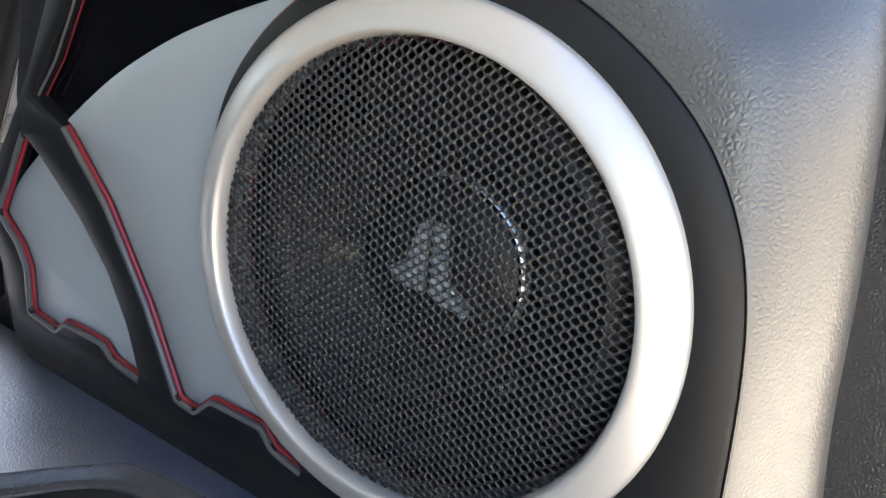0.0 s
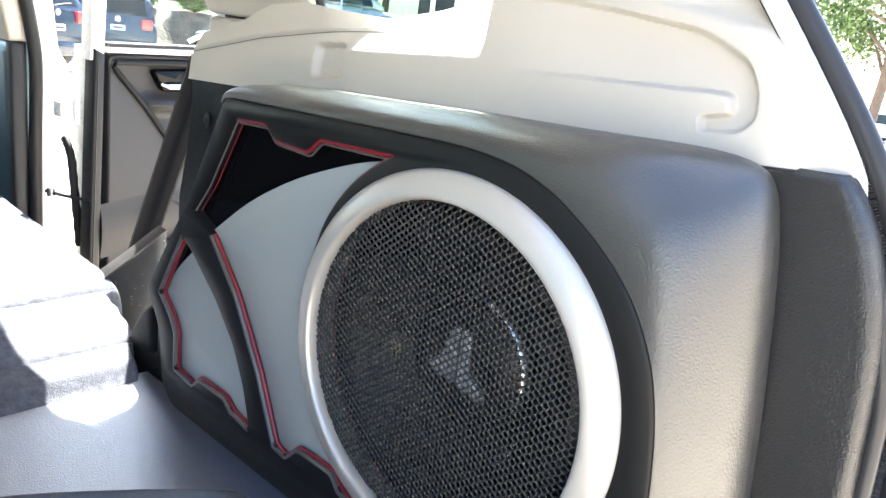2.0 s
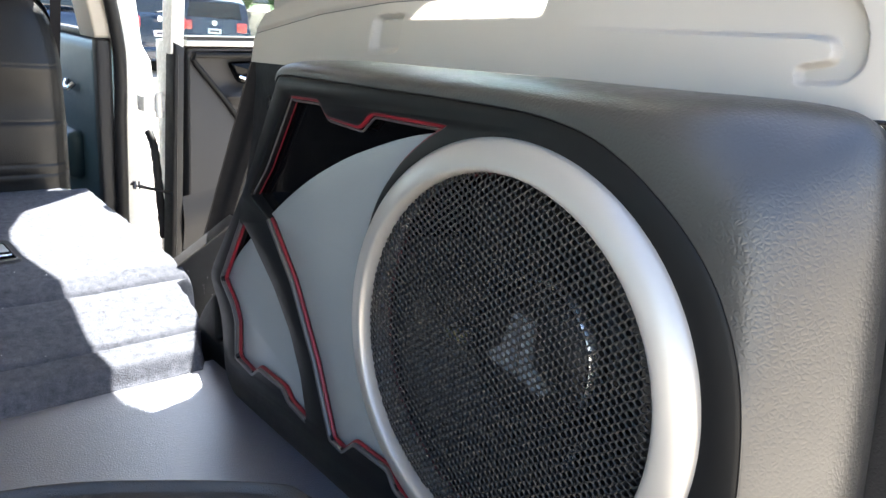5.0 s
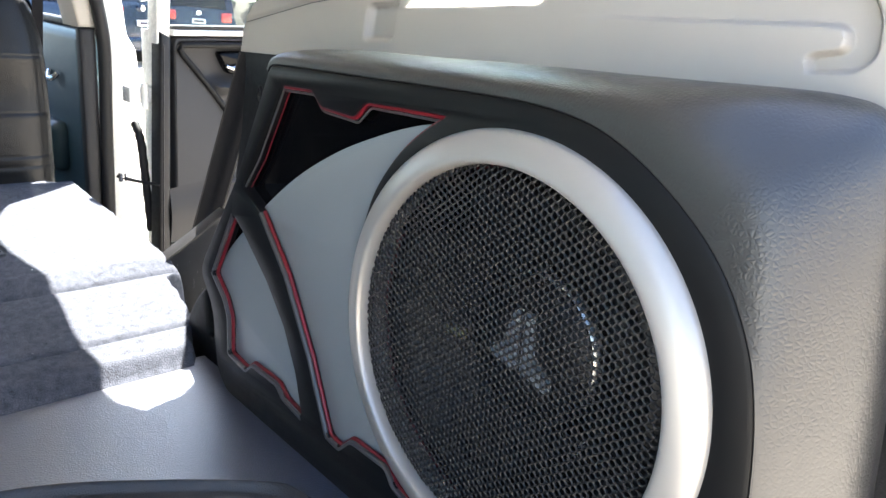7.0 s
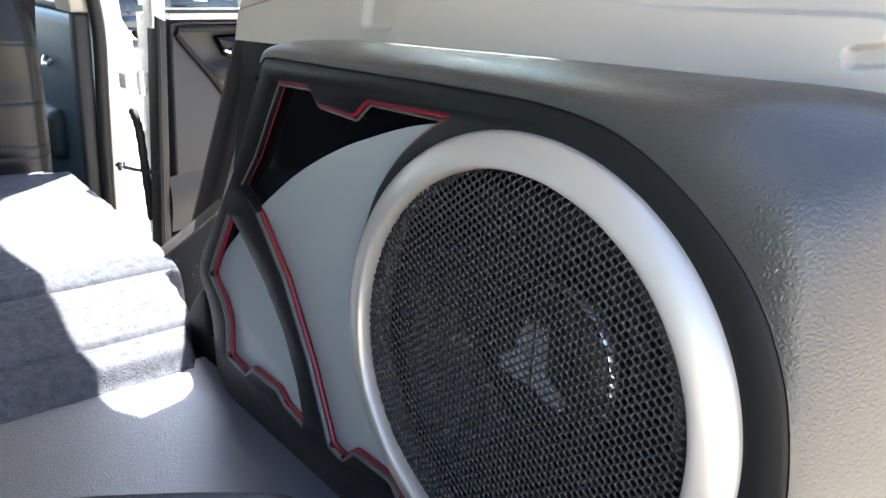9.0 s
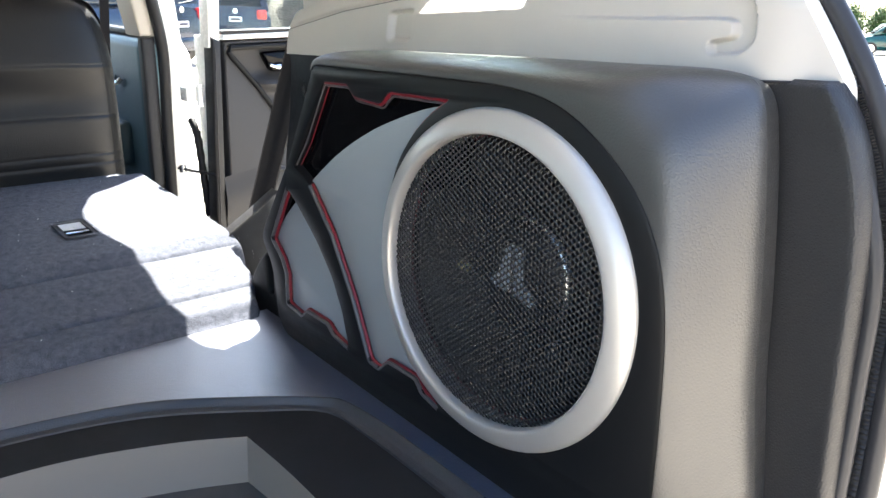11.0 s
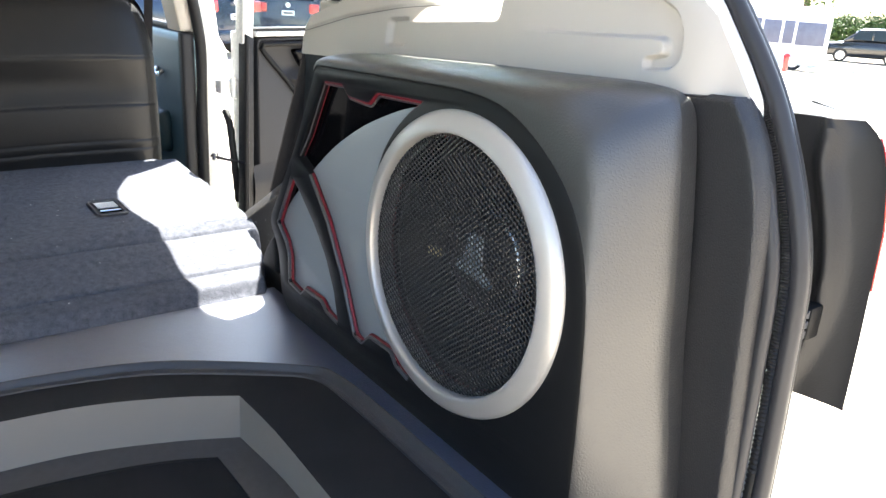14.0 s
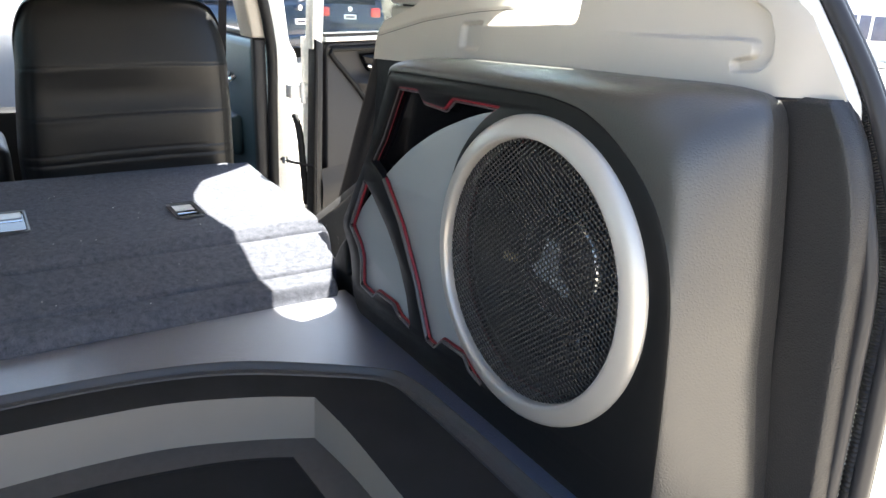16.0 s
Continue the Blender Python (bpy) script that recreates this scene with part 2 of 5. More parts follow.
def plate(bm, outer, holes, to, y0, y1, chamfer=0.0, hole_chamfer=0.0, closed=False):
    """A flat board between depth y0 (front) and y1 (back), with holes; to(x, z, y) places a point. Edges are chamfered."""
    loops = [outer] + list(holes)
    front = [offset_poly(outer, -chamfer) if chamfer else outer] + [offset_poly(h, hole_chamfer) if hole_chamfer else h for h in holes]
    flat = [v for lp in front for v in lp]
    vs = [bm.verts.new(to(x, z, y0)) for x, z in flat]
    for tri in tessellate_polygon([[Vector((x, z, 0)) for x, z in lp] for lp in front]):
        try:
            bm.faces.new([vs[i] for i in tri])
        except ValueError:
            pass
    k = 0
    for n, (lp, fl) in enumerate(zip(loops, front)):
        c = chamfer if n == 0 else hole_chamfer
        ring = vs[k:k + len(fl)]
        k += len(fl)
        depths = ([y0 + c * 0.35, y0 + c] if c else []) + [y1]
        mids = ([[((a[0] * 0.35 + b[0] * 0.65), (a[1] * 0.35 + b[1] * 0.65)) for a, b in zip(fl, lp)], lp] if c else []) + [lp]
        for loop, y in zip(mids, depths):
            nxt = [bm.verts.new(to(x, z, y)) for x, z in loop]
            for i in range(len(ring)):
                j = (i + 1) % len(ring)
                bm.faces.new((ring[i], ring[j], nxt[j], nxt[i]))
            ring = nxt
        if closed and n == 0:
            bm.faces.new(ring)
    return bm


def tube(bm, pts, r, seg=8, closed=False, squash=1.0, caps=True):
    """A round bar along points; r may be one radius or one for each point."""
    pts = [Vector(p) for p in pts]
    n = len(pts)
    rs = r if isinstance(r, (list, tuple)) else [r] * n
    rings = []
    ref = None
    for i, p in enumerate(pts):
        a = pts[i - 1] if (i or closed) else p
        b = pts[(i + 1) % n] if (i < n - 1 or closed) else p
        d = (b - a).normalized()
        if ref is None:
            ref = d.orthogonal().normalized()
        ref = (ref - d * ref.dot(d)).normalized()
        side = d.cross(ref)
        rings.append([bm.verts.new(p + (ref * math.cos(2 * math.pi * k / seg) + side * squash * math.sin(2 * math.pi * k / seg)) * rs[i]) for k in range(seg)])
    for i in range(n if closed else n - 1):
        a, b = rings[i], rings[(i + 1) % n]
        for k in range(seg):
            bm.faces.new((a[k], a[(k + 1) % seg], b[(k + 1) % seg], b[k]))
    if caps and not closed:
        bm.faces.new(rings[0])
        bm.faces.new(list(reversed(rings[-1])))
    return bm


def smooth_path(pts, n=6):
    """A Catmull-Rom line through the points."""
    pts = [Vector(p) for p in pts]
    out = []
    for i in range(len(pts) - 1):
        p0, p1, p2, p3 = pts[max(i - 1, 0)], pts[i], pts[i + 1], pts[min(i + 2, len(pts) - 1)]
        for k in range(n):
            t = k / n
            out.append(0.5 * (2 * p1 + (p2 - p0) * t + (2 * p0 - 5 * p1 + 4 * p2 - p3) * t * t + (3 * p1 - p0 - 3 * p2 + p3) * t ** 3))
    out.append(pts[-1])
    return out


def lathe(bm, profile, to, seg=96):
    """Turns a profile of (radius, depth) about the panel's normal through its origin."""
    rings = []
    for r, y in profile:
        rings.append([bm.verts.new(to(r * math.cos(2 * math.pi * k / seg), r * math.sin(2 * math.pi * k / seg), y)) for k in range(seg)] if r > 1e-6 else [bm.verts.new(to(0, 0, y))])
    for a, b in zip(rings, rings[1:]):
        for k in range(seg):
            j = (k + 1) % seg
            if len(b) == 1:
                bm.faces.new((a[k], a[j], b[0]))
            elif len(a) == 1:
                bm.faces.new((a[0], b[j], b[k]))
            else:
                bm.faces.new((a[k], a[j], b[j], b[k]))
    return bm


def cylinder(bm, a, b, r, seg=16, r2=None):
    tube(bm, [a, b], [r, r if r2 is None else r2], seg)
    return bm


def step(a, b, x):
    t = min(max((x - a) / (b - a), 0.0), 1.0)
    return t * t * (3 - 2 * t)


# the frame of the speaker panel: x along the car towards its rear, z up the panel, y into the car's side
UP = Vector((0.068, -0.045, 1.0)).normalized()
AX = (Vector((1, 0, 0)) - UP * UP.x).normalized()
AY = UP.cross(AX)
CENTRE = Vector((0, 0, 0.98))
PANEL = Matrix.Translation(CENTRE) @ Matrix((AX, AY, UP)).to_4x4()
FLOOR_Z = 0.748


def on(x, z, y=0.0):
    """A place given along the panel, up it and into it."""
    return PANEL @ Vector((x, y, z))

# ---- the car's shell ----
MID = -0.60   # the car's middle plane


def wall_right():
    """Outer body on the right: painted sheet round the openings of the rear door and the quarter window."""
    bm = empty_bm()
    box(bm, -0.70, 0.30, 0.26, 0.32, 0.05, 1.20, bevel=0.008)
    return single("wall_right", bm, WHITE_PAINT, "white painted outer body side of the car", "body side", "structure")


wall_right()
def roof_z(y, top):
    t = (y - MID) / 0.85
    return top - 0.07 * abs(t) ** 3


bm = empty_bm()
grid(bm, lambda u, v: (-2.6 + 2.65 * u, -1.36 + 1.52 * v, roof_z(-1.36 + 1.52 * v, 1.62)), 16, 24)
single("ceiling", bm, CREAM, "cream fabric headliner under the car roof", "ceiling", "structure")
bm = empty_bm()
grid(bm, lambda u, v: (-2.6 + 2.70 * u, -1.45 + 1.70 * v, roof_z(-1.45 + 1.70 * v, 1.66)), 16, 24)
grid(bm, lambda u, v: (-2.6 + 2.70 * u, 0.25 + 0.01 * v, roof_z(0.25, 1.66) - 0.005 * v), 16, 2)
single("roof", bm, WHITE_PAINT, "white painted roof panel of the car", "roof", "structure")
bm = empty_bm()
box(bm, -3.6, 0.36, -1.42, -1.36, -0.02, 1.22, bevel=0.01)
for x0, x1 in ((-3.6, -3.0), (-1.85, -1.45), (-0.75, -0.45), (0.0, 0.34)):
    box(bm, x0, x1, -1.42, -1.30, 1.22, 1.66, bevel=0.01)
single("wall_left", bm, GREY_PLASTIC, "grey trimmed opposite side of the car with window openings", "body side", "structure")
left_glass = thing("window_left", (-1.5, -1.38, 1.22), "tinted windows of the opposite side", "window", kind="structure")
for x0, x1 in ((-3.0, -1.85), (-1.45, -0.75), (-0.45, 0.0)):
    bm = empty_bm()
    box(bm, x0 + 0.001, x1 - 0.001, -1.392, -1.388, 1.221, 1.659)
    part("pane", bm, TINTED_GLASS, left_glass).visible_shadow = False
bm = empty_bm()
box(bm, -3.6, 0.40, -1.36, 0.30, 0.30, 0.40)
single("floor", bm, CARPET_BLACK, "black carpeted car floor under the seats", "floor", "structure")
bm = empty_bm()
grid(bm, lambda u, v: (-2.75 - 0.5 * v ** 0.6, -1.3 + 1.5 * u, 0.4 + 0.72 * math.sin(v * math.pi / 2)), 12, 10)
single("dashboard", bm, shader("dash_grey", (0.30, 0.31, 0.32), 0.6, grain=0.2, grain_scale=500, vary=0.06), "pale grey car dashboard below the windscreen", "dashboard", "structure")

bm = empty_bm()
box(bm, -2.80, -2.66, -1.30, 0.20, 0.40, 0.80, bevel=0.02)
single("dashboard_lower", bm, DARK_PLASTIC, "dark lower half of the car dashboard", "dashboard", "structure")

# ---- the cargo floor ----
def both_sides(right, corner=None, n=4):
    """A line from the rear on the right round the front to the rear on the opposite side."""
    if corner is None:
        pts = [tuple(p) for p in smooth_path([Vector((*p, 0)) for p in right], n)]
    else:
        a = smooth_path([Vector((*p, 0)) for p in right[:corner + 1]], n)
        b = smooth_path([Vector((*p, 0)) for p in right[corner:]], n)
        pts = [tuple(p) for p in a + b[1:]]
    pts = [(p[0], p[1]) for p in pts]
    return pts + [(x, 2 * MID - y) for x, y in reversed(pts[:-1])]


OUTER = both_sides([(0.36, -0.036), (0.08, -0.036), (-0.12, -0.037), (-0.207, -0.046), (-0.240, -0.064), (-0.307, -0.151), (-0.377, -0.272), (-0.413, -0.43), (-0.425, -0.60)])
INNER = both_sides([(0.36, -0.060), (0.08, -0.060), (-0.055, -0.060), (-0.144, -0.062), (-0.222, -0.072), (-0.275, -0.135), (-0.359, -0.278), (-0.397, -0.434), (-0.406, -0.60)])
TOP = both_sides([(0.36, -0.19), (0.10, -0.182), (0.028, -0.180), (-0.128, -0.178), (-0.236, -0.184), (-0.277, -0.261), (-0.316, -0.372), (-0.331, -0.48), (-0.340, -0.60)], 4)
FOOT = both_sides([(0.36, -0.180), (0.06, -0.172), (0.0, -0.170), (-0.12, -0.171), (-0.243, -0.183), (-0.280, -0.264), (-0.317, -0.378), (-0.330, -0.489), (-0.331, -0.60)], 4)
PLATE_EDGE = both_sides([(0.36, -0.235), (0.06, -0.226), (0.0, -0.223), (-0.11, -0.222), (-0.218, -0.226), (-0.243, -0.28), (-0.264, -0.355), (-0.281, -0.465), (-0.287, -0.60)], 4)


def band(bm, a, b, za, zb, rows=1, lift=lambda v: 0.0):
    n = len(a)
    ring = []
    for j in range(rows + 1):
        v = j / rows
        ring.append([bm.verts.new((a[i][0] * (1 - v) + b[i][0] * v, a[i][1] * (1 - v) + b[i][1] * v, za * (1 - v) + zb * v + lift(v))) for i in range(n)])
    for j in range(rows):
        for i in range(n - 1):
            bm.faces.new((ring[j][i], ring[j][i + 1], ring[j + 1][i + 1], ring[j + 1][i]))


# the vinyl deck between the folded seat, the rim and the sides
bm = empty_bm()
EDGE = []
for i, (x, y) in enumerate(OUTER):
    if x > -0.225:
        EDGE.append((x, 0.012 if y > MID else 2 * MID - 0.012))
    else:
        t = min((y - MID) / (-0.062 - MID), 1.0)
        EDGE.append((-0.56, MID + t * (0.012 - MID)))
band(bm, EDGE, OUTER, FLOOR_Z, FLOOR_Z, 6)
single("deck_ledge", bm, LEDGE, "dark grained vinyl ledge round the cargo floor well, sky reflection tinted in", "cargo deck", "structure")
bm = empty_bm()
band(bm, OUTER, INNER, FLOOR_Z, FLOOR_Z - 0.016, 16, lambda v: 0.016 * v - 0.0105 * step(0.0, 0.58, v) - 0.0015 * step(0.58, 0.85, v) - 0.006 * step(0.85, 1.0, v))
single("deck_rim", bm, RIM, "rolled dark vinyl rim round the floor well", "trim", "structure")
bm = empty_bm()
band(bm, INNER, TOP, FLOOR_Z - 0.014, FLOOR_Z - 0.014, 4)
single("well_border", bm, CARPET_BLACK, "black carpet border of the floor well", "carpet", "structure")
bm = empty_bm()
band(bm, TOP, FOOT, FLOOR_Z - 0.014, 0.66, 3)
single("well_wall", bm, SUEDE, "light grey suede upright wall of the floor well", "wall", "structure")
bm = empty_bm()
band(bm, FOOT, PLATE_EDGE, 0.66, 0.656, 3)
single("well_step", bm, SUEDE_DARK, "dark grey vinyl border on the floor of the well", "trim", "structure")
bm = empty_bm()
vs = [bm.verts.new((x, y, 0.652)) for x, y in PLATE_EDGE]
bm.faces.new(vs)
band(bm, PLATE_EDGE, PLATE_EDGE, 0.656, 0.652, 1)
single("well_floor", bm, CARPET_BLACK, "black carpeted floor of the well", "carpet", "structure")
bm = empty_bm()
box(bm, 0.345, 0.42, -1.36, 0.30, 0.40, FLOOR_Z - 0.02, bevel=0.01)
single("rear_sill", bm, DARK_PLASTIC, "dark plastic sill of the rear opening", "sill", "structure")


# ---- the speaker enclosure ----
enclosure = thing("speaker_enclosure", on(-0.1, -0.24, 0.05), "custom grey leather speaker enclosure with black face board", "speaker box")
SEAM = [(-0.371, 0.221), (-0.360, 0.2285), (-0.32, 0.2285), (-0.205, 0.2245), (-0.055, 0.219), (0.020, 0.2145), (0.070, 0.206), (0.104, 0.193), (0.135, 0.1745), (0.166, 0.150), (0.190, 0.124), (0.208, 0.094), (0.221, 0.058), (0.229, 0.005), (0.232, -0.08), (0.232, -0.18), (0.231, -0.262)]
OUTLINE = [(p.x, p.y) for p in smooth_path([Vector((x, z, 0)) for x, z in SEAM], 5)]
OUTLINE += rounded([OUTLINE[-1], (0.11, -0.252), (-0.25, -0.222), (-0.468, -0.205), (-0.495, -0.180), (-0.509, -0.098), (-0.548, -0.052), (-0.443, 0.092), OUTLINE[0]], 0.02, 3)[4:-4]
ring_arc = [(p.x, p.y) for p in smooth_path([Vector(q) for q in ((-0.072, 0.196, 0), (-0.106, 0.177, 0), (-0.139, 0.150, 0), (-0.168, 0.112, 0), (-0.185, 0.063, 0), (-0.1925, 0.02, 0), (-0.190, -0.04, 0), (-0.172, -0.09, 0), (-0.14, -0.135, 0), (-0.082, -0.176, 0))], 4)]
HOLE_A = rounded([(-0.340, 0.206), (-0.280, 0.205), (-0.264, 0.189), (-0.205, 0.183), (-0.186, 0.199)] + ring_arc +
                 [(-0.079, -0.182), (-0.111, -0.173), (-0.124, -0.157), (-0.186, -0.154), (-0.206, -0.172), (-0.229, -0.168), (-0.269, -0.089), (-0.323, -0.006), (-0.382, 0.057), (-0.428, 0.080)], 0.006, 2)
HOLE_B = rounded([(-0.450, 0.041), (-0.505, -0.048), (-0.473, -0.075), (-0.460, -0.098), (-0.459, -0.146), (-0.415, -0.154), (-0.399, -0.141), (-0.338, -0.145), (-0.322, -0.158), (-0.281, -0.167), (-0.298, -0.117), (-0.325, -0.070), (-0.366, -0.025), (-0.423, 0.022)], 0.006, 2)
HOLE_R = [(0.0055 + 0.170 * math.cos(a * math.pi / 36), 0.0015 + 0.167 * math.sin(a * math.pi / 36)) for a in range(72)]
bm = plate(empty_bm(), OUTLINE, [HOLE_A, HOLE_B, HOLE_R], lambda x, z, y: on(x, z, y), 0.0, 0.024, 0.005, 0.0028)
part("face_board", bm, BOARD, enclosure, "smooth black vinyl face board", angle=30)


def offset_line(pts, d):
    """An open line moved sideways by d, to its left where d is positive."""
    out = []
    for i, p in enumerate(pts):
        a, b = Vector(pts[max(i - 1, 0)]), Vector(pts[min(i + 1, len(pts) - 1)])
        p = Vector(p)
        u = (p - a).normalized() if i else (b - p).normalized()
        v = (b - p).normalized() if i < len(pts) - 1 else u
        n = Vector((-u.y, u.x)) + Vector((-v.y, v.x))
        n = n / max(n.length_squared * 0.5, 0.5)
        out.append(tuple(p + n * d))
    return out


def bead(pts, y, r, r_end=None):
    """A round bead on the panel that may thin out towards its end."""
    n = len(pts)
    rs = r if r_end is None else [r + (r_end - r) * step(0.35, 1.0, k / (n - 1)) for k in range(n)]
    return tube(empty_bm(), [on(x, z, y) for x, z in pts], rs, 8)


# on the lips, lighter than the board to paint in their edge highlight
LIP = shader("vinyl_lip", (0.075, 0.075, 0.077), 0.32, vary=0.05, rough_vary=0.03)
A_TOP = [(-0.340, 0.206), (-0.280, 0.205), (-0.264, 0.189), (-0.205, 0.183), (-0.186, 0.199), (-0.074, 0.195)]
A_BAR = [(-0.382, 0.057), (-0.323, -0.006), (-0.269, -0.089), (-0.229, -0.168), (-0.206, -0.172), (-0.186, -0.154), (-0.124, -0.157), (-0.111, -0.173), (-0.079, -0.182)]
A_LEFT = [(-0.428, 0.080), (-0.395, 0.118), (-0.340, 0.206)]
B_RUN = [(-0.450, 0.041), (-0.505, -0.048), (-0.473, -0.075), (-0.460, -0.098), (-0.459, -0.146), (-0.415, -0.154), (-0.399, -0.141), (-0.338, -0.145), (-0.322, -0.158), (-0.281, -0.167)]
part("piping", bead(rounded_line(A_TOP), 0.0052, 0.0028), RED, enclosure, "thin red piping")
part("piping", bead([(x - 0.001, z) for x, z in ring_arc[:26]], 0.0070, 0.0026, 0.0008), RED, enclosure, "thin red piping")
part("piping", bead(rounded_line(offset_line(A_LEFT, -0.002)), 0.0125, 0.0008), RED, enclosure, "thin red piping")
part("piping", bead(rounded_line(offset_line(A_BAR, 0.0004)), 0.0066, 0.0025), RED, enclosure, "thin red piping")
part("piping", bead(rounded_line(offset_line(B_RUN, 0.0004)), 0.0066, 0.0025), RED, enclosure, "thin red piping")
part("lip", bead(rounded_line(offset_line(A_TOP, -0.0046)), 0.0070, 0.0013), LIP, enclosure, "rounded lip inside the piping, lightened for the light it catches")
part("lip", bead(rounded_line(offset_line(A_LEFT, -0.0012)), 0.0050, 0.0012), LIP, enclosure, "rounded lip inside the piping, lightened for the light it catches")
part("lip", bead(rounded_line(offset_line(A_BAR, -0.0030)), 0.0030, 0.0034), LIP, enclosure, "rounded lip outside the piping, lightened for the light it catches")
part("lip", bead(rounded_line(offset_line(B_RUN, -0.0030)), 0.0030, 0.0034), LIP, enclosure, "rounded lip outside the piping, lightened for the light it catches")

# inlays behind the openings: one swept edge runs through both
ARC = smooth_path([Vector((x, z, 0)) for x, z in ((-0.530, -0.070), (-0.483, -0.014), (-0.440, 0.023), (-0.399, 0.056), (-0.322, 0.107), (-0.246, 0.144), (-0.181, 0.167), (-0.127, 0.182), (-0.085, 0.189), (-0.06, 0.192))], 5)
arc = [(p.x, p.y) for p in ARC]
right_arc = [p for p in arc if p[0] > -0.412]
left_arc = [p for p in arc if p[0] < -0.412]
grey_a = right_arc + [(0.004 + 0.181 * math.cos(radians(a)), 0.178 * math.sin(radians(a))) for a in range(112, 250, 6)] + [(-0.06, -0.195), (-0.215, -0.185), (-0.245, -0.16), (-0.29, -0.075), (-0.35, 0.0)]
grey_b = left_arc + [(-0.375, -0.01), (-0.32, -0.06), (-0.27, -0.15), (-0.275, -0.18), (-0.47, -0.17), (-0.478, -0.10)]
for poly in (grey_a, grey_b):
    part("inlay", plate(empty_bm(), poly, [], lambda x, z, y: on(x, z, y), 0.0105, 0.024, 0.0015), GREY_PAINT, enclosure, "satin light grey painted inlay", angle=30)
bm = plate(empty_bm(), [(-0.46, 0.05), (-0.33, 0.225), (-0.05, 0.215), (-0.05, 0.1), (-0.4, 0.03)], [], lambda x, z, y: on(x, z, y), 0.016, 0.026)
part("gloss_inlay", bm, GLOSS, enclosure, "glossy black acrylic inlay")
bm = plate(empty_bm(), [(-0.54, -0.08), (-0.455, 0.055), (-0.41, 0.03), (-0.44, -0.03)], [], lambda x, z, y: on(x, z, y), 0.016, 0.026)
part("gloss_inlay", bm, GLOSS, enclosure, "glossy black acrylic inlay")
part("back_board", plate(empty_bm(), offset_poly(OUTLINE, -0.012), [HOLE_R], lambda x, z, y: on(x, z, y), 0.0262, 0.034), BOARD, enclosure)

# the padded leather that rolls from the board's seam to the car's side
BACK = [(-0.381, 0.232, 0.12), (-0.372, 0.247, 0.12), (-0.32, 0.251, 0.12), (-0.205, 0.248, 0.12), (-0.055, 0.2445, 0.115), (0.02, 0.242, 0.11), (0.10, 0.2395, 0.105), (0.165, 0.238, 0.10), (0.206, 0.2355, 0.094), (0.235, 0.229, 0.087), (0.250, 0.212, 0.082), (0.258, 0.182, 0.079), (0.264, 0.138, 0.078), (0.271, 0.045, 0.080), (0.275, -0.045, 0.083), (0.285, -0.145, 0.088), (0.297, -0.262, 0.090)]
seam_path = smooth_path([Vector((x, 0.0005, z)) for x, z in SEAM], 5)
back_path = smooth_path([Vector((x, y, z)) for x, z, y in BACK], 5)

# the rear side: a broad face and a soft ridge at the upper corner, one slanting face below it, and a tight edge
FACET_TOP = smooth_path([Vector((x, y, 0)) for x, y in ((0, 0), (0.16, 0.015), (0.32, 0.05), (0.47, 0.13), (0.61, 0.26), (0.74, 0.41), (0.86, 0.59), (0.945, 0.76), (0.985, 0.89), (1, 1))], 4)
FACET_LOW = smooth_path([Vector((x, y, 0)) for x, y in ((0, 0), (0.09, 0.035), (0.21, 0.105), (0.36, 0.215), (0.52, 0.345), (0.68, 0.485), (0.82, 0.625), (0.925, 0.77), (0.98, 0.89), (1, 1))], 4)


def roll(u, v):
    k = u * (len(seam_path) - 1)
    i = min(int(k), len(seam_path) - 2)
    t = k - i
    s, b = seam_path[i].lerp(seam_path[i + 1], t), back_path[i].lerp(back_path[i + 1], t)
    a = v * math.pi / 2
    o, d = math.sin(a) ** 0.72, 1 - math.cos(a) ** 0.72
    m, q, low = step(0.42, 0.56, u), v * (len(FACET_TOP) - 1), step(0.58, 0.80, u)
    n = min(int(q), len(FACET_TOP) - 2)
    f = FACET_TOP[n].lerp(FACET_TOP[n + 1], q - n).lerp(FACET_LOW[n].lerp(FACET_LOW[n + 1], q - n), low)
    o, d = o + (f.x - o) * m, d + (f.y - d) * m
    return (s.x + (b.x - s.x) * o, s.y + (b.y - s.y) * d, s.z + (b.z - s.z) * o)


bm = empty_bm()
grid(bm, roll, 160, 36, PANEL)
grid(bm, lambda u, v: Vector(roll(u, 1.0)) + Vector((-0.004 * v, 0.030 * v, -0.003 * v)), 160, 3, PANEL)
part("seam", tube(empty_bm(), [PANEL @ (p + Vector((0, 0.0012, 0))) for p in seam_path], 0.0011, 6), RUBBER, enclosure, "dark stitched seam line")
part("leather_wrap", bm, LEATHER, enclosure, "padded grey grained leather wrap", angle=60)
bm = empty_bm()
grid(bm, lambda u, v: (-0.545 + 0.165 * u if u < 1 else -0.38, 0.02 + 0.1 * v, -0.05 + 0.27 * u), 10, 4, PANEL)
grid(bm, lambda u, v: (-0.545 + 0.06 * u, 0.02 + 0.1 * v, -0.05 - 0.16 * u), 8, 4, PANEL)
part("side_wrap", bm, BOARD, enclosure)

RX, RZ = 0.0047, 0.0034   # the ring's centre on the board


def ring_at(x, z, y):
    return on(1.018 * x + RX, 0.984 * z + RZ, y)


